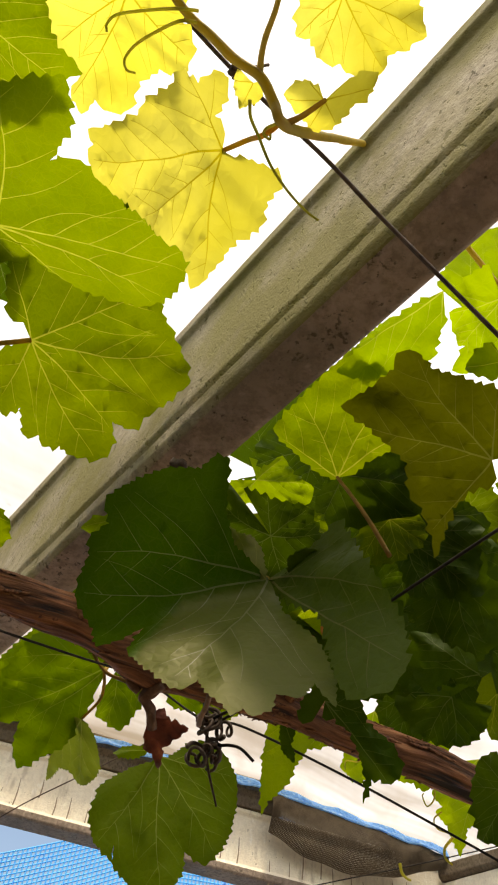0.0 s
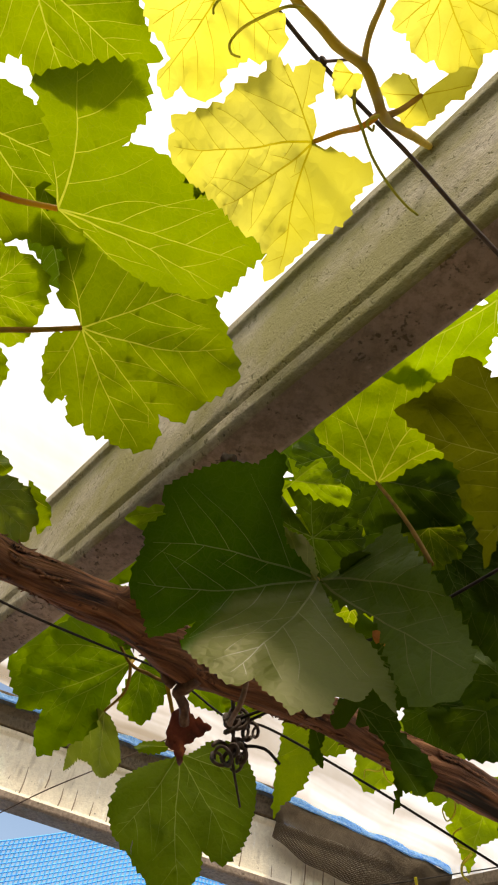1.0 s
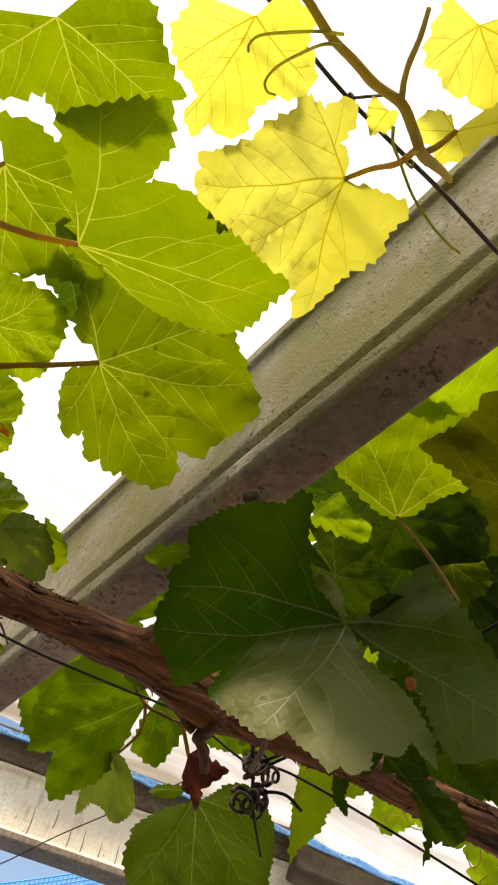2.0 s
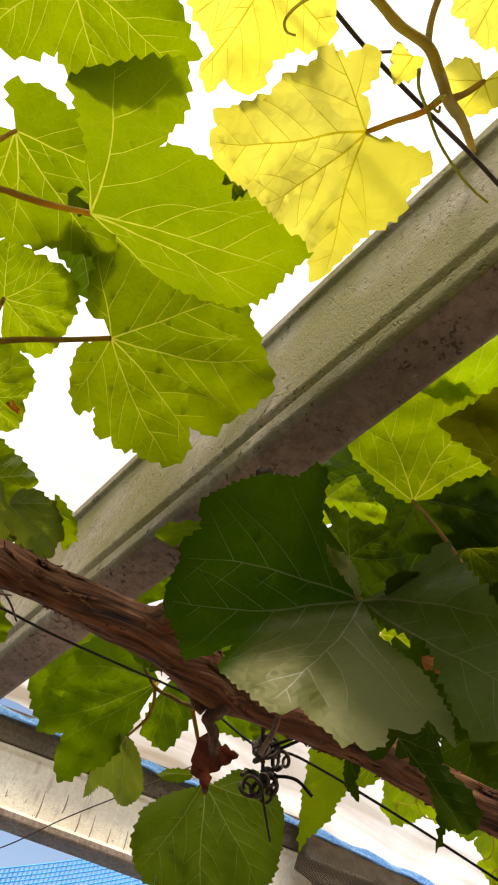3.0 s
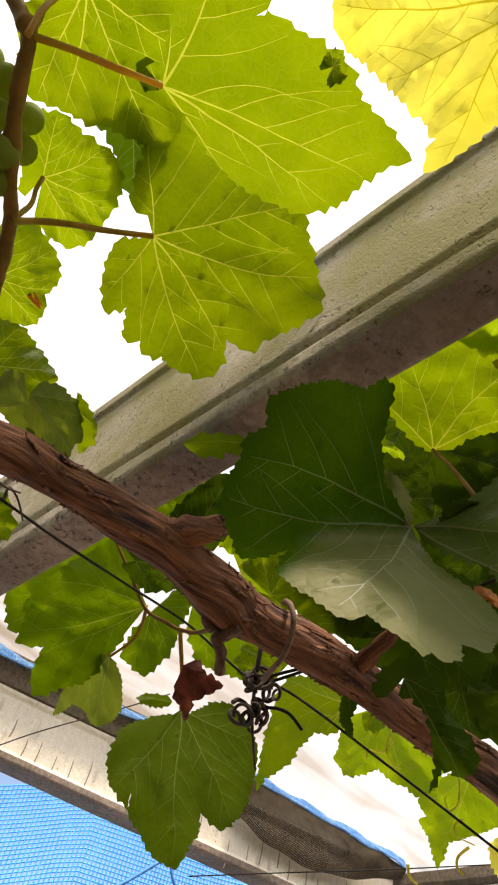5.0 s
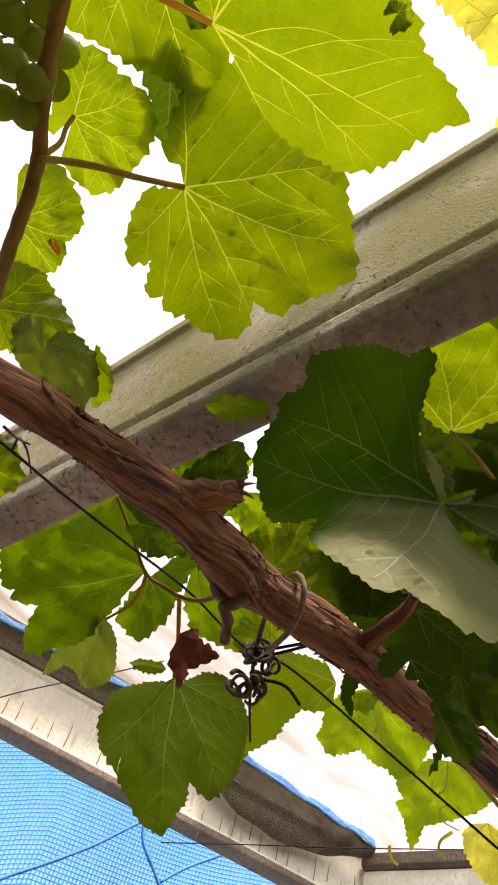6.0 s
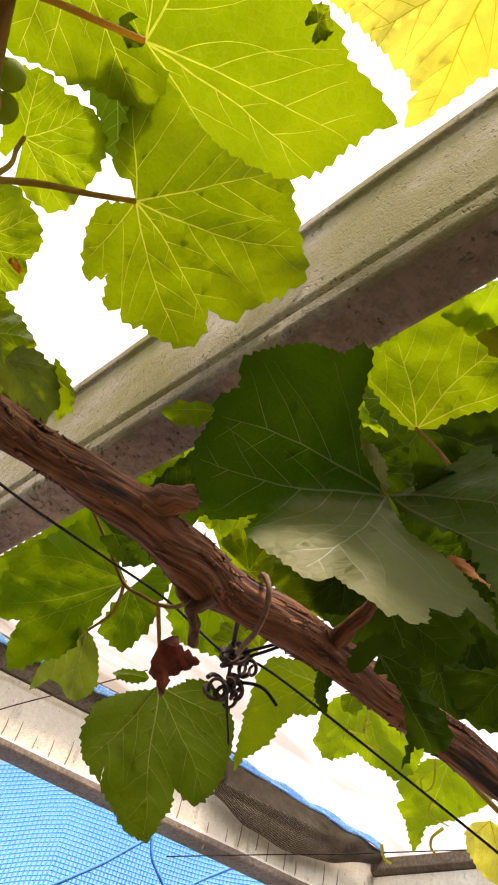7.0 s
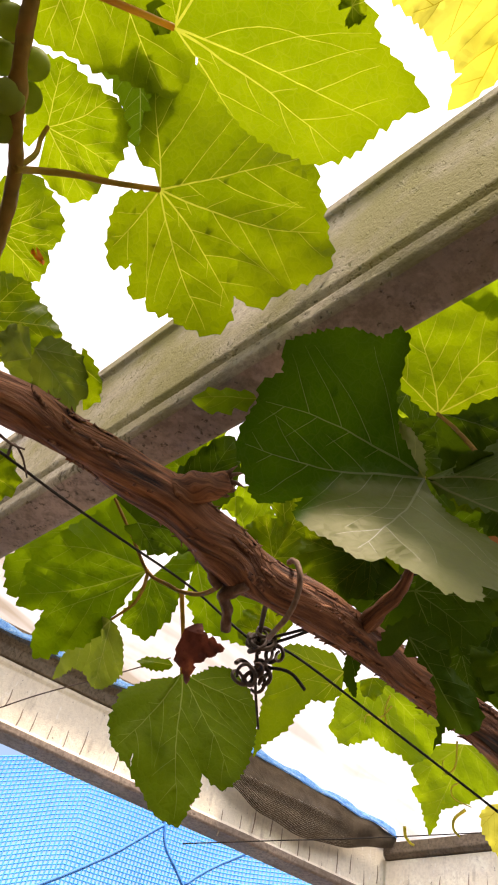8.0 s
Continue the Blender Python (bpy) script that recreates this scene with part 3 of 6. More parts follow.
MAIN = [(0.000, 2.004), (0.000, 1.988), (0.005, 1.984), (0.006, 1.869), (0.011, 1.862), (0.011, 1.852), (0.003, 1.846),
        (0.000, 1.838), (0.001, 1.827), (0.005, 1.822), (0.033, 1.822), (0.037, 1.826), (0.037, 2.004)]
beam("beam", "weathered grey beam with moulded lips, algae stains and a painted leaf-light tint", D1, N1, -0.185, MAIN, -1.34, 1.30, BEAM, "beam", (1.8265, BEAM_LOW))
SIDE = [(0.0, 2.118), (0.0, 2.112), (0.006, 2.106), (0.006, 2.018), (0.0, 2.012), (0.0, 2.001), (0.004, 1.998), (0.054, 1.998), (0.058, 2.002), (0.058, 2.118)]
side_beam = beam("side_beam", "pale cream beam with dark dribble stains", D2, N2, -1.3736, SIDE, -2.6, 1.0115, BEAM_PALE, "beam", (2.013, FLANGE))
RAIL = [(-0.022, 2.172), (-0.022, 2.148), (-0.010, 2.138), (-0.006, 2.119), (0.055, 2.119), (0.055, 2.172)]
beam("top_rail", "dark weathered rail on top of the side beam", D2, N2, -1.3736, RAIL, -2.6, 0.63, BEAM_DARK, "rail")
END = [(0.0, 2.078), (0.0, 1.985), (0.05, 1.985), (0.05, 2.078)]
END_RAIL = [(-0.012, 2.108), (-0.012, 2.086), (-0.004, 2.079), (0.05, 2.079), (0.05, 2.108)]
END_PLANE, END_START = N1.dot(Vector((0.2428, 1.6813, 0))), D1.dot(Vector((0.2428, 1.6813, 0)))
end_beam = beam("end_beam", "grey beam meeting the side beam at a corner", D1, N1, N1.dot(Vector((0.2428, 1.6813, 0))), END, D1.dot(Vector((0.2428, 1.6813, 0))) + 0.004, 1.9, BEAM_PALE)
beam("end_rail", "dark rail on top of the end beam", D1, N1, N1.dot(Vector((0.2428, 1.6813, 0))), END_RAIL, D1.dot(Vector((0.2428, 1.6813, 0))) + 0.004, 1.9, BEAM_DARK, "rail")


def roof_sheet():
    """The plastic sheet over the vine, a little slack between its supports."""
    edge_a, edge_b = Vector((0.3146, 2.0572, 2.2)), Vector((-0.5807, 1.2866, 2.2))
    way = (edge_a - edge_b).normalized()
    inward = Vector((way.y, -way.x, 0))
    verts, faces, uvs = [], [], []
    nu, nv = 90, 60
    for j in range(nv + 1):
        for i in range(nu + 1):
            u, v = -3.2 + 6.0 * i / nu, 4.6 * j / nv
            p = edge_a + way * (u) + inward * v
            h = 0.10 * min(v, 1.0) + 0.012 * noise.noise(Vector((u * 3.0, v * 3.0, 2))) * min(1, 5 * v + 0.2) + 0.006 * math.sin(u * 19 + 2 * v)
            verts.append((p.x, p.y, p.z + h))
            uvs.append((u, v))
    for j in range(nv):
        for i in range(nu):
            a = j * (nu + 1) + i
            faces.append((a, a + 1, a + nu + 2, a + nu + 1))
    return tagged(mesh_ob("roof", verts, faces, FILM, True, uvs), "translucent white plastic roof sheet with brown stains", "roof sheet", kind="structure")


def net_sheet(name, label, point, nu, nv, width, mat, sub, category):
    """A net of crossing threads: point(u, v) gives the place of u, v in 0..1. Each thread is a narrow three-sided strip."""
    verts, faces = [], []

    def thread(ps, side):
        first = len(verts)
        for p in ps:
            p = Vector(p)
            verts.extend((p - side * width, p + N2 * width, p + side * width))
        for i in range(len(ps) - 1):
            s = first + 3 * i
            faces.extend(((s, s + 1, s + 4, s + 3), (s + 1, s + 2, s + 5, s + 4)))

    for i in range(nu + 1):
        thread([point(i / nu, k / sub) for k in range(sub + 1)], D2)
    for j in range(nv + 1):
        thread([point(k / sub, j / nv) for k in range(sub + 1)], Vector((0, 0, 1)))
    return tagged(mesh_ob(name, verts, faces, mat, False), label, category)


def net_wall(u, v):
    """The blue net: hung behind the side beam on a sagging line, with soft folds."""
    s = -1.5 + 3.2 * u
    top = NET_TOP + 0.10 * (s - 0.1) ** 2 + 0.42 * max(0.0, min(0.4, s - 0.06))
    drop = 1.5 * v
    out = 0.50 + 0.02 * math.sin(9 * s + 2.5 * drop) + 0.09 * noise.noise(Vector((s * 2.2, drop * 1.6, 1)))
    p = N2 * (-1.3736 - out) + D2 * s
    return (p.x, p.y, top - drop - 0.03 * math.sin(5 * s) * v)


NET_TOP = 2.06
tagged(net_sheet("blue_net", "bright blue plastic netting hung in soft folds behind the beam", net_wall, 320, 150, 0.0021, NET_BLUE, 60, "net"), kind="stuff")


def trunk_size(f):
    return 0.0120 + 0.0014 * f + 0.0008 * math.sin(23 * f) + 0.0040 * math.exp(-((f - 0.46) / 0.045) ** 2)


def wire_knot(at, size, turns):
    """A few turns of wire wound round a joint."""
    at = Vector(at)
    pts = []
    for i in range(turns * 8 + 1):
        a = 2 * math.pi * i / 8
        pts.append(at + Vector((0.55, -0.62, 0.35)) * (size * 0.5 * (i / 8 - turns / 2)) + Vector((0.5 * math.cos(a) + 0.3 * math.sin(a), 0.6 * math.cos(a), 0.8 * math.sin(a))) * size * 0.55)
    pts.append(pts[-1] + Vector((0.012, 0.002, 0.012)))
    tagged(tube("wire_knot", pts, 0.0008, RUST, None, "", 2, 6), "rusty wire wound round a joint in the overhead wire", "wire knot")


def debris(at, size, seed):
    """A crumb of plant litter lying on the roof sheet."""
    bm = bmesh.new()
    bmesh.ops.create_icosphere(bm, subdivisions=2, radius=1.0)
    for v in bm.verts:
        n = 1 + 0.6 * noise.noise(v.co * 1.7 + Vector((seed * 5, 0, 0)))
        v.co = Vector((v.co.x * n * size * 0.5, v.co.y * n * size * 0.3, v.co.z * n * size * 0.25))
    me = bpy.data.meshes.new("plant_litter")
    bm.to_mesh(me)
    bm.free()
    me.materials.append(DEBRIS)
    ob = new("plant_litter", me)
    ob.matrix_basis = pose(*at, 0, 0, 50 * seed)
    tagged(ob, "crumb of dry brown litter on the roof sheet", "plant litter", "litter on the roof sheet")


def old_trunk(parent, points):
    """Old vine wood: a tube with deep lengthwise furrows, and bark that peels off it in strips."""
    path = smooth_path(points, 26)
    sides, verts, faces, uvs, rings = 72, [], [], [], []
    side, gone = None, 0.0
    for i, p in enumerate(path):
        ahead = (path[min(i + 1, len(path) - 1)] - path[max(i - 1, 0)]).normalized()
        side = (side or ahead.orthogonal())
        side = (side - ahead * side.dot(ahead)).normalized()
        other = ahead.cross(side)
        gone += (p - path[i - 1]).length if i else 0.0
        r0 = trunk_size(i / (len(path) - 1))
        rings.append((p, side.copy(), other, ahead, r0))
        for k in range(sides):
            a = 2 * math.pi * k / sides
            q = Vector((gone * 16, 2.6 * math.cos(a + 5 * gone), 2.6 * math.sin(a + 5 * gone)))
            furrow = 1 - abs(noise.noise(q * 1.0)) * 2
            fine = 1 - abs(noise.noise(Vector((gone * 30, 6 * math.cos(a), 6 * math.sin(a))))) * 2
            lump = noise.noise(Vector((gone * 22, math.cos(a), math.sin(a))))
            r = r0 * (1 + 0.10 * furrow + 0.05 * fine + 0.13 * lump)
            verts.append(p + (side * math.cos(a) + other * math.sin(a)) * r)
            uvs.append((gone, a * r0))
    for i in range(len(path) - 1):
        for k in range(sides):
            j = (k + 1) % sides
            faces.append((i * sides + k, i * sides + j, (i + 1) * sides + j, (i + 1) * sides + k))
    base = path[0]
    wood = under(mesh_ob("trunk", [v - base for v in verts], faces, BARK, True, uvs), parent, "shaggy reddish-brown bark", Matrix.Translation(base))
    rnd = random.Random(8)
    for _ in range(170):
        i0 = rnd.randint(30, len(path) - 60)
        span = rnd.randint(6, 20)
        a0, wide, lift, twist = rnd.uniform(0, 2 * math.pi), rnd.uniform(0.0007, 0.0022), rnd.uniform(0.0003, 0.0028), rnd.uniform(-0.4, 0.4)
        sv, sf, su = [], [], []
        for n, i in enumerate(range(i0, i0 + span)):
            f = n / (span - 1)
            p, u, w, ahead, r0 = rings[i]
            a = a0 + twist * f
            out = u * math.cos(a) + w * math.sin(a)
            tang = ahead.cross(out)
            c = p + out * (r0 * 1.08 + lift * abs(2 * f - 1) ** 3)
            ww = wide * math.sin(math.pi * (0.08 + 0.88 * f)) ** 0.5
            for off, up in ((-ww, 0.0), (0, 0.0006), (ww, 0.0), (0, -0.0007)):
                sv.append(c + tang * off + out * up)
                su.append((0.02 * n + a0, off))
        for n in range(span - 1):
            for k in range(4):
                j = (k + 1) % 4
                sf.append((4 * n + k, 4 * n + j, 4 * n + 4 + j, 4 * n + 4 + k))
        at = sv[0].copy()
        under(mesh_ob("bark_strip", [v - at for v in sv], sf, BARK, True, su), wood, "", Matrix.Translation(at))


def cane_size(f):
    """Half the thickness of the brown cane, with a swollen node where each leaf stalk joins."""
    return 0.0044 + 0.0020 * math.exp(-((f - 0.556) / 0.025) ** 2) + 0.0020 * math.exp(-((f - 0.222) / 0.025) ** 2)


roof_sheet()

# ---------------------------------------------------------------- the vine
vine = thing("grape_vine", "old grapevine with shaggy brown bark and dark green leaves", "grapevine", at=(-0.181, 0.3794, 1.786))
old_trunk(vine, [(-0.2258, 0.3325, 1.7733), (-0.1975, 0.3444, 1.7735), (-0.1809, 0.3511, 1.7726), (-0.1639, 0.3593, 1.7705), (-0.1433, 0.3679, 1.7685), (-0.1191, 0.3809, 1.7659), (-0.0982, 0.3935, 1.7644), (-0.0783, 0.4108, 1.7627), (-0.0575, 0.4306, 1.7603), (-0.0351, 0.4477, 1.7618), (-0.0119, 0.4637, 1.7644), (0.0128, 0.484, 1.7674), (0.039, 0.5058, 1.7707), (0.0674, 0.5311, 1.7712), (0.1015, 0.5577, 1.7727), (0.1324, 0.582, 1.7744), (0.1717, 0.6156, 1.7745), (0.2386, 0.672, 1.7745)])
tube("spur", [(-0.1058, 0.3895, 1.7669), (-0.0924, 0.3854, 1.7683), (-0.0809, 0.3809, 1.7697), (-0.0721, 0.3779, 1.7709), (-0.0659, 0.3752, 1.7728)], taper(0.0125, 0.0060), BARK, vine, "", 8, 24, 0.3)
tube("splinter", [(-0.0688, 0.3756, 1.7734), (-0.0644, 0.3712, 1.7738), (-0.0577, 0.3704, 1.7768)], taper(0.0026, 0.0002), DEAD_WOOD, vine, "", 6, 6, 0.6)
tube("splinter", [(-0.0678, 0.377, 1.7723), (-0.0629, 0.3746, 1.771), (-0.0567, 0.3773, 1.7709)], taper(0.0026, 0.0002), DEAD_WOOD, vine, "", 6, 6, 0.6)
tube("splinter", [(-0.0692, 0.3792, 1.7702), (-0.0646, 0.3782, 1.7676), (-0.0617, 0.3782, 1.7694)], taper(0.0026, 0.0002), DEAD_WOOD, vine, "", 6, 6, 0.6)
tube("splinter", [(-0.0709, 0.3748, 1.7738), (-0.0679, 0.37, 1.7744), (-0.0635, 0.3678, 1.7782)], taper(0.0026, 0.0002), DEAD_WOOD, vine, "", 6, 6, 0.6)
tube("splinter", [(-0.0709, 0.3803, 1.769), (-0.0676, 0.3805, 1.7653), (-0.0648, 0.3814, 1.7662)], taper(0.0026, 0.0002), DEAD_WOOD, vine, "", 6, 6, 0.6)
tube("spur", [(0.0258, 0.4957, 1.7697), (0.0362, 0.4699, 1.7723), (0.0467, 0.4495, 1.7755), (0.05, 0.4291, 1.7804)], taper(0.0075, 0.0028), BARK, vine, "", 8, 16, 0.3)
tube("dead_spur", [(-0.056, 0.4225, 1.7515), (-0.0647, 0.4211, 1.7516), (-0.0697, 0.424, 1.7483), (-0.069, 0.43, 1.7433), (-0.0638, 0.4348, 1.7398)], taper(0.0038, 0.0024), DEAD_WOOD, vine, "", 8, 14, 0.5)
tube("dead_spur", [(-0.0491, 0.4335, 1.7469), (-0.0565, 0.438, 1.742), (-0.0613, 0.4404, 1.7392), (-0.057, 0.4471, 1.7339), (-0.056, 0.4567, 1.7257)], taper(0.0050, 0.0026), DEAD_WOOD, vine, "", 8, 16, 0.6)
big_leaf = leaf(vine, (0.0341, 0.3156, 1.737), (-0.7093, -0.7038, -0.0385), (0.5921, -0.5653, -0.5743), [(-15, 14), (-14, 27), (-27, 44), (-38, 58), (-43, 68), (-36, 72), (-28, 70), (-17, 82), (-9, 88), (-2, 95), (3, 99), (9, 93), (14, 100), (19, 98), (27, 102), (31, 103), (39, 97), (47, 102), (47, 94), (46, 82), (46, 76), (53, 92), (58, 93), (64, 95), (71, 100), (76, 102), (78, 94), (83, 105), (87, 111), (89, 118), (91, 110), (93, 114), (97, 107), (98, 99), (104, 100), (109, 90), (111, 107), (115, 90), (118, 71), (119, 55), (116, 43), (113, 27), (138, 8)], FOLD, seed=1, curl=0.0, wave=0.0022, bulge=0.0, teeth=0.002, veins=[6, 38, 86, 164], label='broad dark green folded leaf with a pale sheen painted on its lower lobe', bend=(35.9, 72.1))
petiole(big_leaf, [(0.0251, 0.34, 1.7497), (0.029, 0.3264, 1.7439), (0.0318, 0.3179, 1.7393), (0.0341, 0.3156, 1.737)], 0.0013, STALK)
folded_lobe = leaf(vine, (0.0353, 0.3145, 1.7359), (0.4375, -0.3859, -0.8122), (-0.6375, -0.7702, 0.0225), [(-13, 11), (1, 33), (7, 52), (1, 71), (-4, 97), (-4, 110), (3, 122), (8, 117), (15, 102), (27, 80), (46, 58), (77, 48), (73, 35), (66, 13)], HALF, seed=90, veins=[0, 32], wave=0.003, bulge=0.0, teeth=0.003, curl=0.0, label='lower lobe of the folded leaf')
crumpled_lobe = leaf(vine, (0.0336, 0.313, 1.7341), (-0.594, -0.5446, 0.5921), (-0.1336, -0.659, -0.7401), [(56, 5), (36, 14), (25, 22), (13, 30), (1, 36), (-3, 30), (-13, 24), (-24, 15), (-39, 3)], SHEEN_PALE, seed=2, wave=0.010, teeth=0.0012, bulge=0.0, label='crumpled lobe of the folded leaf, coloured pale for its sheen')
crumpled_lobe = leaf(vine, (0.0336, 0.313, 1.7341), (0.9101, -0.402, -0.1002), (-0.3381, -0.5808, -0.7405), [(-14, 7), (4, 14), (27, 19), (25, 27), (16, 33), (4, 39), (-7, 42), (-16, 37), (-23, 29), (-27, 18), (-28, 9)], HALF, seed=92, wave=0.012, teeth=0.0012, bulge=0.0, label='crumpled grey-green lobe of the folded leaf')
dead_leaf = leaf(vine, (0.0628, 0.3178, 1.7046), (0.8895, -0.0201, -0.4565), (-0.2028, -0.9126, -0.3549), [(118, 3), (59, 5), (31, 8), (15, 12), (9, 18), (3, 22), (-8, 20), (-13, 13), (-2, 7), (-40, 3)], DRY_LEAF, seed=3, curl=0.3, wave=0.015, teeth=0.0012, label='curled orange-brown dead leaf')
small_leaf = leaf(vine, (-0.0598, 0.3405, 1.8092), (-0.977, 0.055, -0.2059), (0.1302, -0.6108, -0.781), [(-60, 3), (-23, 11), (-13, 22), (-8, 32), (0, 39), (10, 33), (18, 24), (22, 14), (51, 5)], LIME, seed=4)
dark_leaf = leaf(vine, (0.0575, 0.4724, 1.7596), (0.5115, 0.456, -0.7283), (0.0048, -0.8491, -0.5282), [(296, 16), (274, 22), (237, 15), (188, 11), (133, 15), (88, 15), (61, 25), (34, 31), (31, 41), (28, 55), (20, 66), (13, 67), (8, 66), (6, 61), (1, 58), (-10, 69), (-2, 56), (4, 40), (11, 27), (8, 21), (2, 13), (-41, 11)], DARK, seed=5, veins=[0, 48, 11], wave=0.008, curl=0.05, bulge=0.0, teeth=0.0026)
hanging_leaf = leaf(vine, (-0.1085, 0.6606, 1.81), (0.271, -0.1629, -0.9487), (0.3733, -0.8907, 0.2596), [(-45, 11), (-61, 27), (-60, 45), (-57, 65), (-45, 88), (-33, 102), (-23, 110), (-25, 98), (-22, 111), (-14, 118), (-7, 131), (0, 136), (4, 119), (9, 108), (13, 91), (20, 108), (30, 102), (42, 95), (62, 85), (77, 79), (98, 71), (115, 61), (121, 40), (112, 21), (88, 10)], HANGING, seed=6, veins=[0, -24, 24, -49, 80], bulge=0.0, teeth=0.0026, curl=0.05, wave=0.004, label='drooping green leaf on a thin stalk')
petiole(hanging_leaf, [(-0.1155, 0.5814, 1.8382), (-0.1123, 0.6079, 1.8289), (-0.1097, 0.6368, 1.82), (-0.1085, 0.6606, 1.81)], 0.0018, STALK)
tube("low_cane", [(-0.1851, 0.5243, 1.8785), (-0.1636, 0.5446, 1.857), (-0.1439, 0.5597, 1.8359), (-0.1245, 0.5566, 1.8252), (-0.1073, 0.5485, 1.8147), (-0.0855, 0.5232, 1.7997), (-0.0611, 0.4637, 1.775)], taper(0.0013, 0.0019), CANE_OLD, vine, "", 8, 8, 0.3)
young_leaf = leaf(vine, (-0.1162, 0.6513, 1.8105), (-0.9375, -0.2358, -0.2558), (0.3041, -0.9124, -0.2737), [(-51, 5), (-20, 17), (-12, 26), (-1, 33), (8, 25), (23, 13), (55, 4)], GREEN, seed=7, teeth=0.002)
low_leaf = leaf(vine, (-0.156, 0.6011, 1.8688), (-0.869, 0.074, -0.4893), (0.21, -0.8401, -0.5001), [(-81, 28), (-96, 55), (-91, 66), (-81, 73), (-62, 72), (-42, 82), (-29, 94), (-17, 110), (-9, 106), (0, 118), (6, 96), (15, 114), (23, 123), (28, 102), (36, 82), (38, 59), (37, 32)], LOW, seed=8, veins=[-1, -39, 21], curl=0.03, wave=0.005)
petiole(low_leaf, [(-0.1439, 0.5612, 1.8359), (-0.1512, 0.5819, 1.8529), (-0.156, 0.6011, 1.8688)], 0.0016, STALK)
low_leaf = leaf(vine, (-0.1563, 0.6217, 1.8775), (0.1363, 0.5317, -0.8359), (0.21, -0.8401, -0.5001), [(136, 22), (134, 52), (118, 51), (101, 37), (71, 30), (46, 36), (21, 44), (0, 58), (-15, 50), (-31, 48), (-33, 34), (-39, 17)], LOW, seed=9, veins=[0, 129, 37], curl=0.03)
low_leaf = leaf(vine, (-0.1524, 0.509, 1.8429), (0.9294, 0.3648, 0.0551), (0.2997, -0.6594, -0.6894), [(154, 27), (124, 26), (69, 22), (26, 38), (9, 56), (-2, 55), (-14, 40), (-39, 29), (-62, 19), (-146, 11)], DARK, seed=10)
young_leaf = leaf(vine, (-0.1739, 0.6132, 1.8187), (-0.5533, 0.8245, -0.1187), (-0.5717, -0.4795, -0.6658), [(116, 6), (95, 21), (74, 40), (54, 55), (39, 66), (25, 73), (14, 70), (5, 80), (0, 125), (-5, 92), (-9, 69), (-15, 35), (-39, 12)], YOUNG_GREEN, seed=11, bulge=0.05, wave=0.004, teeth=0.0024)
petiole(young_leaf, [(-0.1437, 0.5604, 1.8353), (-0.1487, 0.582, 1.8331), (-0.1568, 0.6, 1.8296), (-0.1739, 0.6132, 1.8187)], 0.0014, STALK)
back_leaf = leaf(vine, (0.0507, 0.8556, 1.9687), (-0.6187, 0.3611, -0.6978), (-0.0802, -0.9125, -0.4011), [(-105, 22), (-82, 45), (-67, 76), (-52, 84), (-34, 93), (-18, 111), (0, 147), (-2, 130), (0, 114), (1, 92), (-2, 78), (-3, 52), (16, 39), (40, 26)], GREEN, seed=12, veins=[-1, -58, 0], curl=0.02, wave=0.004)
back_leaf = leaf(vine, (0.1035, 1.0015, 2.0622), (-0.2894, 0.4586, -0.8402), (-0.1401, -0.8886, -0.4368), [(-48, 33), (-32, 62), (-19, 79), (-17, 94), (0, 100), (10, 91), (25, 79), (37, 98), (46, 107), (49, 123), (63, 125), (76, 115), (88, 113), (92, 85), (96, 50), (118, 24)], LIME, seed=13, veins=[0, 46, 80], curl=0.02)
back_leaf = leaf(vine, (0.2613, 1.1135, 2.0529), (-0.2684, 0.4587, -0.8471), (-0.1401, -0.8886, -0.4368), [(-67, 29), (-48, 62), (-40, 89), (-25, 90), (-27, 103), (-14, 108), (0, 138), (1, 98), (16, 83), (40, 74), (63, 74), (83, 73), (98, 58), (111, 33)], LIME, seed=14, veins=[0, -32, 71], curl=0.02)
back_leaf = leaf(vine, (0.3295, 1.1562, 1.9983), (0.2054, 0.2371, -0.9495), (-0.2905, -0.9117, -0.2905), [(-88, 20), (-74, 37), (-50, 50), (-29, 62), (-14, 74), (0, 82), (23, 56), (58, 29)], YOUNG, seed=15)
bud_leaf = leaf(vine, (0.0249, 0.5144, 1.7692), (0.2966, 0.3708, -0.8801), (0.2595, -0.9182, -0.2994), [(-69, 2), (-30, 11), (-17, 22), (0, 31), (5, 24), (2, 18), (29, 12), (63, 11), (88, 5)], DARK, seed=16, teeth=0.0015)
bud_leaf = leaf(vine, (0.073, 0.7598, 1.9086), (0.1314, 0.3242, -0.9368), (0.0501, -0.946, -0.3203), [(-73, 14), (-40, 19), (-13, 21), (18, 19), (49, 16), (86, 11)], GREEN, seed=17)
far_leaf = leaf(vine, (0.0311, 0.493, 1.8422), (-0.9801, 0.1123, -0.1634), (0.0, -0.824, -0.5665), [(-136, 12), (-62, 17), (-49, 31), (-37, 44), (-17, 51), (0, 53), (6, 59), (24, 51), (50, 40), (88, 34), (114, 30), (153, 23), (180, 18)], GREEN, seed=33, curl=0.05)
far_leaf = leaf(vine, (-0.0706, 0.5451, 1.876), (0.9825, -0.0174, 0.1856), (0.1036, -0.7767, -0.6213), [(113, 41), (93, 47), (69, 42), (42, 34), (26, 42), (14, 42), (9, 55), (-9, 53), (-18, 38), (-46, 25), (-87, 12), (-216, 15)], LIME, seed=34)
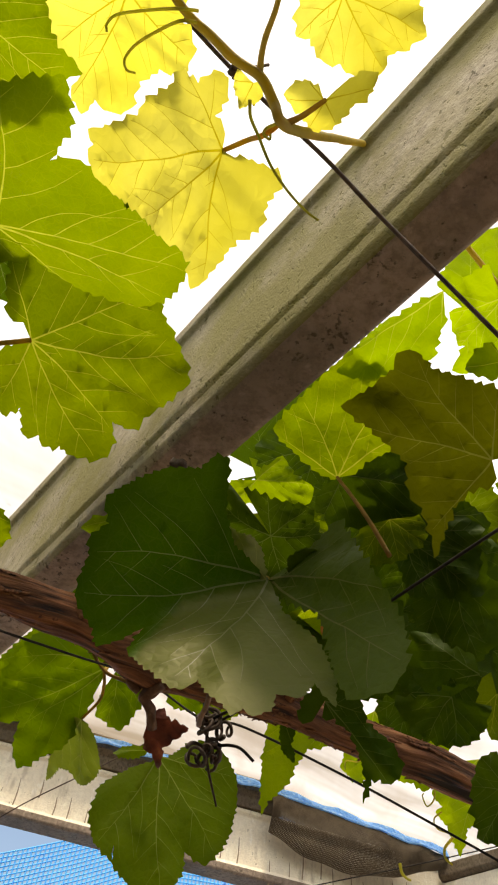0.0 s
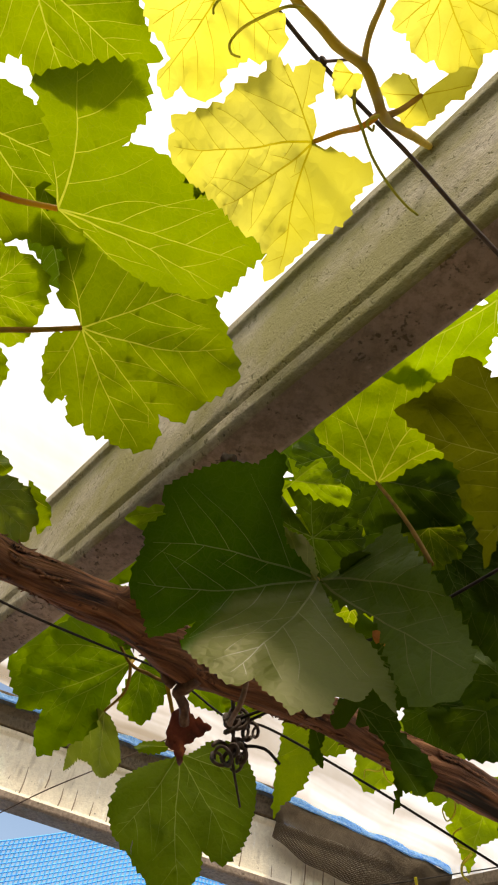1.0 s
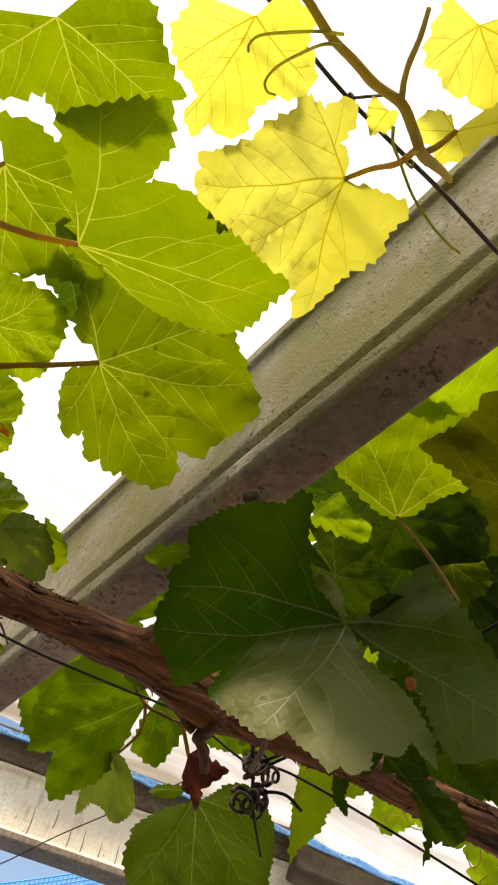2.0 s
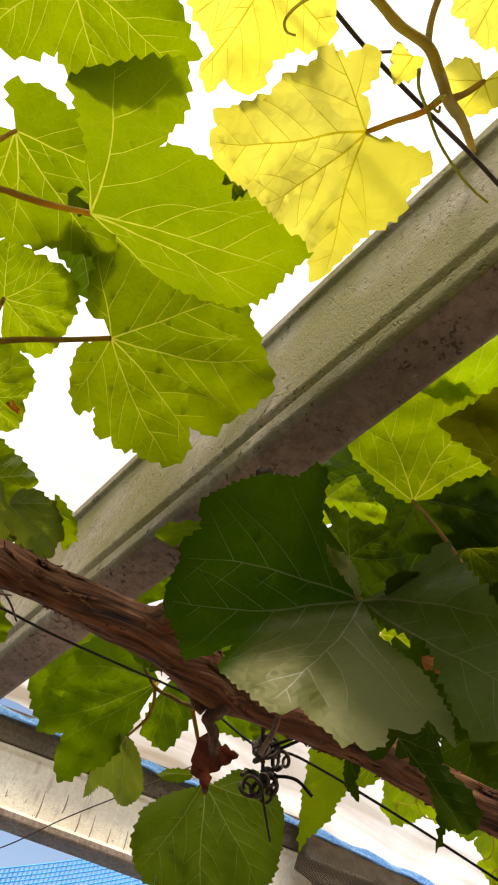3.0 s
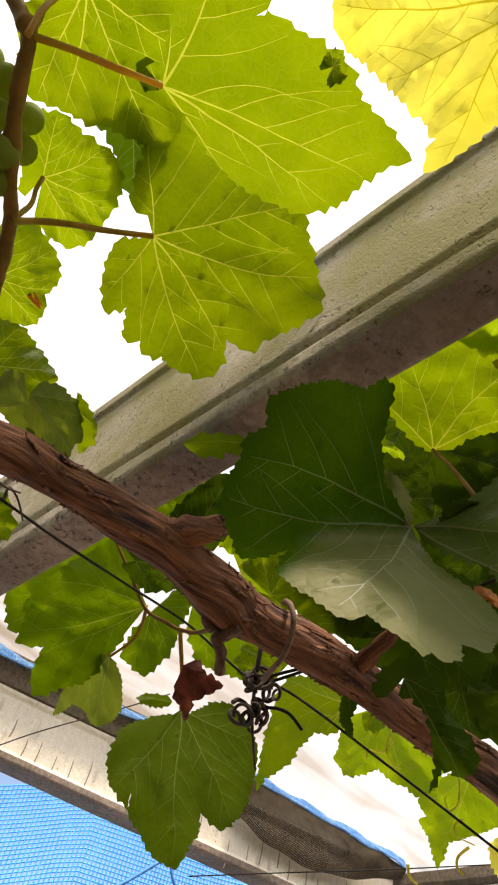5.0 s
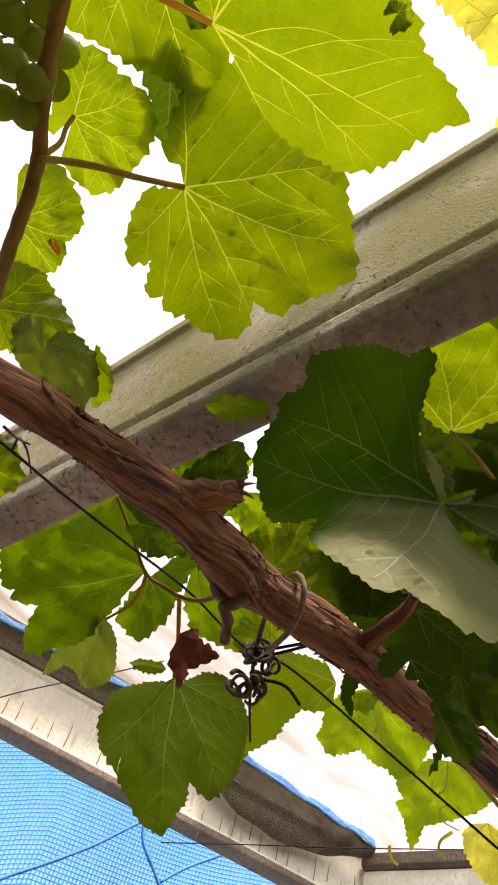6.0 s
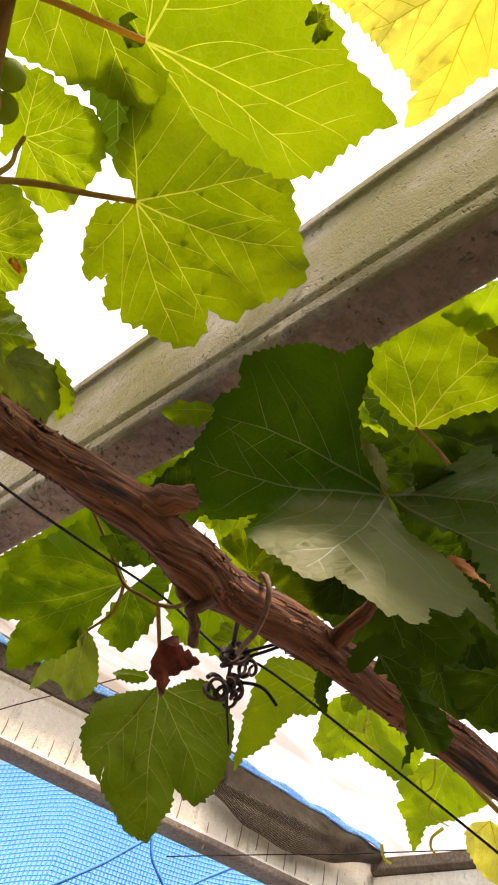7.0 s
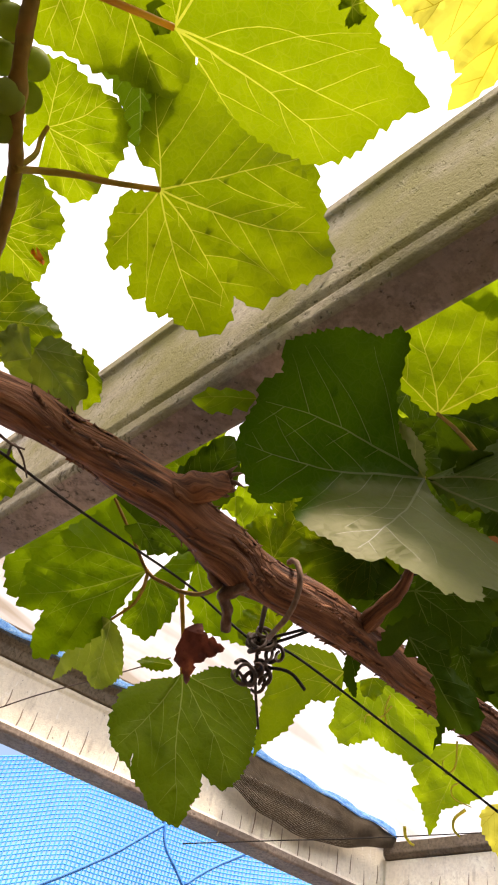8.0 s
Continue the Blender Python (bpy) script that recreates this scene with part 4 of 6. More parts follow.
far_leaf = leaf(vine, (-0.0258, 0.6213, 1.8425), (-0.9936, -0.1112, -0.0189), (0.1025, -0.8197, -0.5635), [(-122, 14), (-76, 19), (-49, 28), (-30, 35), (-11, 39), (8, 40), (27, 33), (40, 22), (69, 9)], GREEN, seed=35)
far_leaf = leaf(vine, (-0.1032, 0.4625, 1.897), (-0.1055, 0.6126, -0.7833), (0.1036, -0.7767, -0.6213), [(-206, 13), (-187, 8), (-72, 7), (-15, 16), (7, 22), (26, 23), (51, 11)], LIME, seed=36)
far_leaf = leaf(vine, (-0.0797, 0.4883, 1.871), (0.0643, 0.6286, -0.7751), (0.1036, -0.7767, -0.6213), [(-149, 6), (-104, 10), (-62, 13), (-23, 13), (8, 17), (39, 10), (98, 4)], LIME, seed=37)
far_leaf = leaf(vine, (-0.1068, 0.4836, 1.851), (0.2065, -0.5943, 0.7773), (0.1036, -0.7767, -0.6213), [(96, 17), (54, 29), (23, 39), (5, 55), (-6, 62), (-25, 46), (-59, 27), (-99, 13)], DARK, seed=38)
far_leaf = leaf(vine, (-0.0416, 0.5207, 1.8424), (-0.7811, -0.4502, 0.4326), (0.1036, -0.7767, -0.6213), [(6, 34), (-27, 35), (-70, 31), (-123, 28), (-167, 20), (-287, 10), (-331, 22)], GREEN, seed=39)
far_leaf = leaf(vine, (-0.1136, 0.5028, 1.9337), (-0.8585, 0.2457, -0.4502), (0.1036, -0.7767, -0.6213), [(-145, 43), (-131, 26), (-78, 15), (-19, 30), (-3, 50), (19, 43), (55, 33), (104, 37), (161, 29)], LIME, seed=40)
far_leaf = leaf(vine, (0.1259, 0.6037, 1.8489), (-0.3258, 0.472, -0.8192), (-0.1034, -0.879, -0.4654), [(-78, 25), (-38, 35), (1, 44), (36, 43), (72, 38), (114, 31), (160, 14)], DARK, seed=41)
low_leaf = leaf(vine, (-0.206, 0.6335, 1.9671), (-0.7625, 0.1794, -0.6216), (0.21, -0.8401, -0.5001), [(-177, 13), (-77, 24), (-33, 44), (-14, 75), (-8, 108), (-4, 138), (10, 148), (23, 123), (38, 78), (66, 53), (96, 35)], LOW, seed=42)
far_leaf = leaf(vine, (-0.1241, 0.6352, 1.9235), (0.7616, 0.4291, -0.4857), (0.1025, -0.8197, -0.5635), [(157, 11), (111, 26), (52, 39), (19, 66), (21, 94), (6, 105), (-8, 101), (-22, 81), (-37, 69), (-53, 37)], LOW, seed=43)
far_leaf = leaf(vine, (-0.0356, 0.5239, 1.8727), (0.4338, -0.5269, 0.7309), (0.1036, -0.7767, -0.6213), [(64, 36), (44, 38), (7, 38), (-30, 36), (-73, 20), (-188, 7), (-268, 20)], GREEN, seed=94)
far_leaf = leaf(vine, (-0.0245, 0.5884, 2.1283), (0.5386, -0.5958, 0.5958), (0.0, -0.7071, -0.7071), [(94, 59), (44, 67), (13, 109), (1, 148), (-15, 118), (-25, 62), (-103, 5), (-229, 35)], DARK, seed=95)
far_leaf = leaf(vine, (0.0789, 0.5438, 2.1838), (0.4162, -0.643, 0.643), (0.0, -0.7071, -0.7071), [(76, 52), (23, 80), (2, 130), (-14, 117), (-34, 68), (-67, 20), (-236, 24)], LIME, seed=96)
far_leaf = leaf(vine, (0.2326, 0.4474, 2.2126), (0.149, -0.7098, 0.6885), (-0.1005, -0.7035, -0.7035), [(52, 74), (30, 92), (6, 119), (-12, 129), (-38, 69), (-91, 36), (-174, 13), (-276, 38)], LIME, seed=97)
far_leaf = leaf(vine, (-0.1177, 0.4908, 1.8828), (-0.9583, 0.0893, -0.2713), (0.1036, -0.7767, -0.6213), [(4, 54), (-17, 45), (-54, 35), (-100, 40), (-127, 32), (-212, 13), (-307, 21), (-338, 42)], LOW, seed=98)
beam_leaf = leaf(vine, (0.0673, 0.4312, 1.9456), (-0.1715, -0.8116, 0.5585), (-0.0999, -0.5496, -0.8294), [(135, 2), (65, 17), (50, 38), (45, 62), (42, 70), (18, 73), (0, 84), (-13, 101), (-20, 114), (-27, 100), (-29, 107), (-37, 110), (-43, 115), (-52, 112), (-63, 101), (-73, 80), (-74, 64), (-73, 46), (-71, 27), (-92, 13)], GREEN, seed=18, veins=[0, -40, 43, -61], curl=0.03)
petiole(beam_leaf, [(0.1048, 0.405, 1.8329), (0.0922, 0.4069, 1.8681), (0.0779, 0.4167, 1.9094), (0.0673, 0.4312, 1.9456)], 0.0017, CANE_OLD)
beam_leaf = leaf(vine, (0.1536, 0.2889, 2.0025), (-0.7796, 0.618, -0.1014), (-0.199, -0.398, -0.8955), [(-13, 12), (-12, 28), (-6, 50), (-5, 72), (-1, 109), (8, 98), (21, 77), (28, 56), (43, 55), (49, 31), (57, 18)], LIME, seed=19)
beam_leaf = leaf(vine, (0.1982, 0.2981, 2.002), (-0.5351, 0.8097, -0.2409), (-0.199, -0.398, -0.8955), [(-125, 28), (-97, 30), (-70, 36), (-46, 28), (-43, 41), (-17, 45), (-3, 46), (0, 68), (10, 66), (14, 54), (38, 45)], LIME, seed=60)
beam_leaf = leaf(vine, (0.1973, 0.3308, 1.9629), (-0.9784, 0.1332, 0.1582), (-0.199, -0.398, -0.8955), [(-61, 18), (-16, 24), (9, 30), (34, 20), (66, 15)], GREEN, seed=61)
near_leaf = leaf(vine, (0.1585, 0.2925, 1.804), (-0.8234, -0.0461, 0.5656), (-0.4511, -0.5514, -0.7018), [(124, 11), (75, 23), (72, 37), (78, 51), (82, 68), (74, 58), (57, 52), (43, 55), (25, 53), (15, 63), (8, 77), (3, 102), (-5, 91), (-20, 82), (-26, 87), (-33, 79), (-34, 64), (-43, 54), (-55, 45), (-72, 40), (-99, 35), (-147, 27)], OLIVE, seed=20, veins=[3, -29, 81, -72], curl=0.02, wave=0.004)
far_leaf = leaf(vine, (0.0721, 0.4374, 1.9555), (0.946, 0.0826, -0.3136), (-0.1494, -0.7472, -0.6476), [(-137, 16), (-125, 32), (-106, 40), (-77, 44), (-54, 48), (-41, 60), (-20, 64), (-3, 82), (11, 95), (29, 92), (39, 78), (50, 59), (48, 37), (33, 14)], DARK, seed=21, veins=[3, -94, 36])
far_leaf = leaf(vine, (0.1094, 0.4433, 1.9068), (-0.6197, 0.5811, -0.5275), (-0.1494, -0.7472, -0.6476), [(-38, 19), (-24, 34), (-7, 39), (17, 39), (45, 34), (94, 32), (119, 29), (135, 18)], GREEN, seed=22)
far_leaf = leaf(vine, (-0.0026, 0.433, 1.9462), (0.9513, 0.2019, -0.233), (0.0, -0.7557, -0.6549), [(128, 22), (89, 8), (62, 31), (26, 32), (9, 50), (-6, 50), (-17, 39), (-52, 21), (-114, 26), (-163, 23)], LIME, seed=23, teeth=0.004)
far_leaf = leaf(vine, (0.0207, 0.4424, 1.9169), (0.9033, 0.2809, -0.3241), (0.0, -0.7557, -0.6549), [(187, 15), (39, 20), (14, 36), (-2, 41), (-23, 35), (-52, 22), (-90, 45), (-117, 43), (-150, 29)], GREEN, seed=24, teeth=0.004)
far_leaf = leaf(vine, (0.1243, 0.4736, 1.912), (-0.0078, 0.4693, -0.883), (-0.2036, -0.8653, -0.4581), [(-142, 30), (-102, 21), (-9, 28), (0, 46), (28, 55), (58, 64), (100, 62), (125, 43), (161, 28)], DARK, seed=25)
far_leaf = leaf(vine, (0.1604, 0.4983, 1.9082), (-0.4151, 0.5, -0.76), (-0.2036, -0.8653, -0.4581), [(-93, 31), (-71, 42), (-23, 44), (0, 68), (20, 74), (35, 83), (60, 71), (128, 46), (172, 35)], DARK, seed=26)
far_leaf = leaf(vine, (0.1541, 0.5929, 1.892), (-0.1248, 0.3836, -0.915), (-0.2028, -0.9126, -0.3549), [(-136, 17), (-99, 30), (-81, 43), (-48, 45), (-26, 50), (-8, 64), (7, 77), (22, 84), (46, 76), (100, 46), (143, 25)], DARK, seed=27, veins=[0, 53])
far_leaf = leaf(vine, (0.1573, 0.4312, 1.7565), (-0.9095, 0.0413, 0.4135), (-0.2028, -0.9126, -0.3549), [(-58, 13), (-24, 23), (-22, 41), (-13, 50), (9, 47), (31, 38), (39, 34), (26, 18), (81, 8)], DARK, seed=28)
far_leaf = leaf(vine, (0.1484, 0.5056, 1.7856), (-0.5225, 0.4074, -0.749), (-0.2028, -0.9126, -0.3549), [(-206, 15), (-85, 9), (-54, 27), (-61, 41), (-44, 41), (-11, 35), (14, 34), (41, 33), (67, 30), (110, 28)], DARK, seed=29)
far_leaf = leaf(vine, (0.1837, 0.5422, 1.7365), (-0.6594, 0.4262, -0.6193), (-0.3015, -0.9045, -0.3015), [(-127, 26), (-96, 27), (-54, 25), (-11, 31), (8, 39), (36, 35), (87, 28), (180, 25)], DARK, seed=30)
far_leaf = leaf(vine, (0.1871, 0.5357, 1.8075), (-0.3071, 0.3915, -0.8674), (-0.3015, -0.9045, -0.3015), [(-154, 17), (-109, 15), (-31, 19), (5, 34), (39, 35), (118, 21)], GREEN, seed=31)
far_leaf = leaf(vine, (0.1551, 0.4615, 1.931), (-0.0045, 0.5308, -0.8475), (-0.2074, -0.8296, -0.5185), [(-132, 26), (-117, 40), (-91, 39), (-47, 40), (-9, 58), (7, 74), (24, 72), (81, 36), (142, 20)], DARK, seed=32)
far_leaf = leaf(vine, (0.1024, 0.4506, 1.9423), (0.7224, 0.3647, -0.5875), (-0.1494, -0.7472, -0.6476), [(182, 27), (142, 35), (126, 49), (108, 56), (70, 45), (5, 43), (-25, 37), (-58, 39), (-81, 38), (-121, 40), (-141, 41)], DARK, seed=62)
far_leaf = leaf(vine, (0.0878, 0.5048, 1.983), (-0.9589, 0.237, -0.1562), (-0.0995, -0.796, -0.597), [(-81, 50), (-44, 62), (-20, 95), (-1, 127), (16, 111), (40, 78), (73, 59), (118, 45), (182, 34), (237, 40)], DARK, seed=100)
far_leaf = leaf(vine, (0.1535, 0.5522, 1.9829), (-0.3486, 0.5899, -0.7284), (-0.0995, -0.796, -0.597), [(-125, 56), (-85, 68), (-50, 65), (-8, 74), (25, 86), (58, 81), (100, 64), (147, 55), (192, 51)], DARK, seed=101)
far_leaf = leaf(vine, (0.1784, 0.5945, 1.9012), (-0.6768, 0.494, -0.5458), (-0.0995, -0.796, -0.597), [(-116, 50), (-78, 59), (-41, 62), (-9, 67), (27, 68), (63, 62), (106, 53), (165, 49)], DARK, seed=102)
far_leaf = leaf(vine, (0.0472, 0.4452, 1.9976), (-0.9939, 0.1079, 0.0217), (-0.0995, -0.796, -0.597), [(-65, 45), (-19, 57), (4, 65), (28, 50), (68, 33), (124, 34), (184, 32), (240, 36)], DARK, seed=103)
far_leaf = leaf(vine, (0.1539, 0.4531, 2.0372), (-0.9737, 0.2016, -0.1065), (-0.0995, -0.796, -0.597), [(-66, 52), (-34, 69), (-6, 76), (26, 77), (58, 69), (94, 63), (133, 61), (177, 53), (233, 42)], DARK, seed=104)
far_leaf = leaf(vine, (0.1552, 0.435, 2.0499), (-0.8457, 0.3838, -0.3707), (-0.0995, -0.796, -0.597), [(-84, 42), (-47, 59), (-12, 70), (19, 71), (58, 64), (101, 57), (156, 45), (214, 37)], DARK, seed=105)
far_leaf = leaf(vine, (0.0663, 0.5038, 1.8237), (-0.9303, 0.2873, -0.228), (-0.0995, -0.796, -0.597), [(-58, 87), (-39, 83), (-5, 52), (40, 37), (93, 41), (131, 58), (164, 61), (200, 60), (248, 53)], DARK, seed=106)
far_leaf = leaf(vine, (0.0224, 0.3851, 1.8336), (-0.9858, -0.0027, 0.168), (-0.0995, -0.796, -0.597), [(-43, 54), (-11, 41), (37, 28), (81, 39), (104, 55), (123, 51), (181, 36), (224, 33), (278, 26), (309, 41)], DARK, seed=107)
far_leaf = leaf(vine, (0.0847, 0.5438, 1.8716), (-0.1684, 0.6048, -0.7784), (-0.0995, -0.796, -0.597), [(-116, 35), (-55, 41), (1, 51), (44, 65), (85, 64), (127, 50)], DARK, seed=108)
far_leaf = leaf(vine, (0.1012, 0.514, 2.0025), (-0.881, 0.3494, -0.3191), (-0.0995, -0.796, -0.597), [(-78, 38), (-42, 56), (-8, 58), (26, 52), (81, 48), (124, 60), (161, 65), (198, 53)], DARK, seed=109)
pleated_leaf = leaf(vine, (0.148, 0.3486, 1.9107), (-0.8143, 0.1899, 0.5485), (-0.5025, -0.7035, -0.5025), [(-61, 45), (-47, 55), (-37, 48), (-29, 50), (-19, 41), (-2, 40), (21, 35), (36, 28), (60, 29), (86, 30), (102, 33), (175, 13), (277, 38)], DOWNY_AND_SHEEN, seed=110, label='young leaf showing its pleated pale underside')
tube("low_cane", [(0.1335, 0.651, 1.8118), (0.1552, 0.669, 1.8057), (0.1808, 0.6899, 1.7977), (0.2195, 0.7206, 1.7896), (0.2631, 0.7509, 1.7825)], taper(0.0022, 0.0026), CANE, vine, "", 8, 8, 0.1)

canopy_leaf = leaf(vine, (0.1177, 0.5785, 2.0858), (0.6876, 0.2885, -0.6663), (-0.0996, -0.8715, -0.4802), [(158, 31), (108, 49), (49, 48), (0, 59), (-51, 55), (-108, 43), (-144, 34)], OLD, seed=44, sinus=0.12, bulge=0.1)
canopy_leaf = leaf(vine, (0.1081, 0.6196, 1.9797), (0.6363, 0.1628, -0.7541), (-0.2081, -0.905, -0.371), [(157, 35), (106, 49), (52, 53), (0, 60), (-48, 55), (-104, 40), (-148, 32)], GREEN, seed=45, sinus=0.12, bulge=0.1)
canopy_leaf = leaf(vine, (0.2985, 0.6014, 1.9017), (-0.4077, 0.338, -0.8482), (-0.1024, -0.94, -0.3254), [(155, 30), (110, 37), (56, 43), (0, 54), (-44, 47), (-109, 36), (-153, 32)], OLD, seed=46, sinus=0.12, bulge=0.1)
canopy_leaf = leaf(vine, (0.0462, 0.7375, 2.052), (0.5279, 0.7584, -0.3823), (0.0189, -0.4605, -0.8874), [(159, 42), (115, 50), (49, 65), (-0, 69), (-56, 72), (-105, 49), (-152, 37)], GREEN, seed=47, sinus=0.12, bulge=0.1)
canopy_leaf = leaf(vine, (0.3302, 0.5122, 2.0397), (0.3445, 0.8598, -0.3769), (-0.1436, -0.3484, -0.9263), [(160, 37), (110, 43), (52, 51), (0, 80), (-49, 62), (-109, 46), (-156, 38)], OLD, seed=48, sinus=0.12, bulge=0.1)
canopy_leaf = leaf(vine, (0.2391, 0.5609, 1.9617), (-0.4223, 0.8985, -0.1201), (-0.4971, -0.3403, -0.7981), [(154, 32), (113, 35), (48, 48), (-0, 75), (-51, 48), (-111, 46), (-159, 35)], GREEN, seed=49, sinus=0.12, bulge=0.1)
canopy_leaf = leaf(vine, (0.4108, 0.6637, 2.0275), (0.592, 0.6688, -0.4497), (-0.2768, -0.3552, -0.8928), [(156, 34), (123, 46), (65, 46), (-0, 60), (-40, 63), (-84, 44), (-144, 30)], OLD, seed=50, sinus=0.12, bulge=0.1)
canopy_leaf = leaf(vine, (0.2522, 0.5663, 1.964), (-0.17, 0.8712, -0.4606), (-0.1455, -0.4846, -0.8626), [(161, 38), (109, 46), (45, 57), (0, 79), (-43, 60), (-104, 45), (-158, 33)], OLD, seed=51, sinus=0.12, bulge=0.1)
canopy_leaf = leaf(vine, (0.0639, 0.5314, 2.05), (-0.2847, 0.8475, -0.448), (-0.1704, -0.5047, -0.8463), [(157, 40), (111, 53), (54, 79), (0, 86), (-49, 74), (-107, 63), (-148, 42)], OLD, seed=52, sinus=0.12, bulge=0.1)
canopy_leaf = leaf(vine, (0.1404, 0.5547, 2.0871), (-0.8193, 0.5026, -0.2759), (-0.2238, -0.7234, -0.6532), [(149, 33), (101, 40), (45, 46), (-0, 64), (-52, 46), (-107, 48), (-152, 30)], OLD, seed=53, sinus=0.12, bulge=0.1)
canopy_leaf = leaf(vine, (0.0048, 0.7519, 2.1892), (0.1308, 0.6781, -0.7232), (0.433, -0.6953, -0.5736), [(156, 41), (100, 65), (49, 67), (0, 75), (-52, 67), (-100, 61), (-147, 40)], OLD, seed=54, sinus=0.12, bulge=0.1)
canopy_leaf = leaf(vine, (0.1412, 0.6054, 2.0815), (0.1752, 0.8672, -0.4662), (0.3122, -0.498, -0.809), [(158, 36), (107, 44), (51, 57), (0, 62), (-48, 54), (-114, 46), (-157, 31)], OLD, seed=55, sinus=0.12, bulge=0.1)
canopy_leaf = leaf(vine, (0.1655, 0.6281, 2.0134), (-0.8447, 0.4131, -0.3404), (-0.0474, -0.6911, -0.7212), [(159, 41), (103, 54), (51, 71), (-0, 91), (-50, 68), (-113, 53), (-148, 41)], OLD, seed=56, sinus=0.12, bulge=0.1)
canopy_leaf = leaf(vine, (0.1794, 0.5117, 1.9792), (0.5443, 0.7739, -0.3238), (-0.0086, -0.3808, -0.9246), [(160, 34), (107, 38), (60, 42), (-0, 54), (-46, 55), (-96, 36), (-155, 26)], OLD, seed=57, sinus=0.12, bulge=0.1)
canopy_leaf = leaf(vine, (0.2295, 0.6266, 1.9746), (-0.6627, 0.4155, -0.623), (-0.2873, -0.9094, -0.3008), [(157, 26), (103, 31), (48, 43), (0, 55), (-59, 47), (-114, 39), (-154, 32)], GREEN, seed=58, sinus=0.12, bulge=0.1)
canopy_leaf = leaf(vine, (0.3593, 0.5593, 1.9496), (0.699, 0.3466, -0.6255), (-0.444, -0.4755, -0.7595), [(148, 34), (109, 45), (67, 47), (0, 45), (-45, 49), (-91, 45), (-141, 24)], OLD, seed=59, sinus=0.12, bulge=0.1)
canopy_leaf = leaf(vine, (0.2943, 0.5215, 1.9113), (0.3919, 0.6271, -0.6731), (-0.502, -0.4674, -0.7277), [(151, 31), (121, 37), (67, 40), (0, 59), (-47, 51), (-92, 39), (-145, 23)], OLD, seed=60, sinus=0.12, bulge=0.1)
canopy_leaf = leaf(vine, (0.0729, 0.6914, 2.2339), (-0.848, 0.3086, -0.4309), (-0.0525, -0.8579, -0.5111), [(149, 43), (99, 49), (51, 63), (-0, 77), (-61, 74), (-102, 55), (-158, 41)], GREEN, seed=61, sinus=0.12, bulge=0.1)
canopy_leaf = leaf(vine, (0.3019, 0.5461, 1.8806), (-0.0284, 0.5569, -0.8301), (0.01, -0.8302, -0.5573), [(156, 32), (111, 45), (57, 48), (0, 51), (-49, 52), (-89, 44), (-143, 29)], OLD, seed=62, sinus=0.12, bulge=0.1)
canopy_leaf = leaf(vine, (0.1624, 0.7777, 2.0687), (-0.6228, 0.4394, -0.6474), (-0.0614, -0.8524, -0.5193), [(154, 42), (108, 46), (53, 56), (-0, 73), (-53, 60), (-103, 48), (-160, 43)], GREEN, seed=63, sinus=0.12, bulge=0.1)
canopy_leaf = leaf(vine, (0.3243, 0.5908, 2.0167), (-0.62, 0.69, -0.3735), (-0.445, -0.7013, -0.5568), [(148, 31), (102, 36), (42, 55), (-0, 61), (-47, 55), (-118, 42), (-159, 33)], OLD, seed=64, sinus=0.12, bulge=0.1)
canopy_leaf = leaf(vine, (0.2652, 0.5037, 2.0143), (-0.258, 0.4657, -0.8465), (-0.0494, -0.8814, -0.4698), [(154, 44), (108, 50), (50, 51), (-0, 77), (-42, 61), (-102, 42), (-153, 38)], OLD, seed=65, sinus=0.12, bulge=0.1)

shoot = thing("vine_shoot", "young vine shoot with sunlit green leaves and green grapes", "vine shoot", at=(-0.2186, 0.3098, 1.8178))
upper_leaf = leaf(shoot, (-0.1277, 0.1664, 1.8812), (0.9827, 0.1392, -0.1223), (-0.1522, 0.2296, -0.9613), [(83, 18), (81, 39), (83, 59), (88, 75), (78, 85), (67, 94), (59, 105), (54, 115), (51, 107), (46, 91), (45, 77), (44, 67), (41, 74), (33, 80), (25, 92), (21, 100), (11, 107), (6, 121), (0, 138), (-3, 128), (-10, 118), (-18, 113), (-26, 106), (-32, 100), (-36, 88), (-40, 76), (-46, 63), (-48, 46), (-46, 30), (-40, 18), (-45, 6)], GREEN, seed=66, veins=[0, 55, -21, 77, -40], curl=0.0, wave=0.0035, bulge=0.0)
petiole(upper_leaf, [(-0.2069, 0.152, 1.9001), (-0.1843, 0.1545, 1.8926), (-0.1535, 0.1583, 1.8776), (-0.1277, 0.1664, 1.8812)], 0.002, PETIOLE)
middle_leaf = leaf(shoot, (-0.1504, 0.269, 1.9208), (0.9535, 0.1769, -0.244), (-0.105, -0.5639, -0.8192), [(132, 15), (152, 25), (133, 44), (122, 52), (120, 71), (108, 75), (96, 81), (78, 84), (61, 83), (47, 90), (36, 98), (31, 102), (24, 104), (14, 110), (0, 126), (-4, 119), (-12, 109), (-18, 104), (-25, 101), (-29, 86), (-37, 98), (-44, 101), (-55, 90), (-62, 80), (-74, 79), (-75, 70), (-85, 71), (-87, 57), (-88, 50), (-101, 61), (-117, 49), (-134, 37), (-152, 27), (-152, 11)], GREEN, seed=67, veins=[0, -48, -102, 108, -23, 30], curl=0.0, wave=0.0035)
petiole(middle_leaf, [(-0.22, 0.2443, 1.8629), (-0.2147, 0.2522, 1.885), (-0.1971, 0.2555, 1.8939), (-0.1767, 0.2625, 1.9065), (-0.1504, 0.269, 1.9208)], 0.0021, STALK)
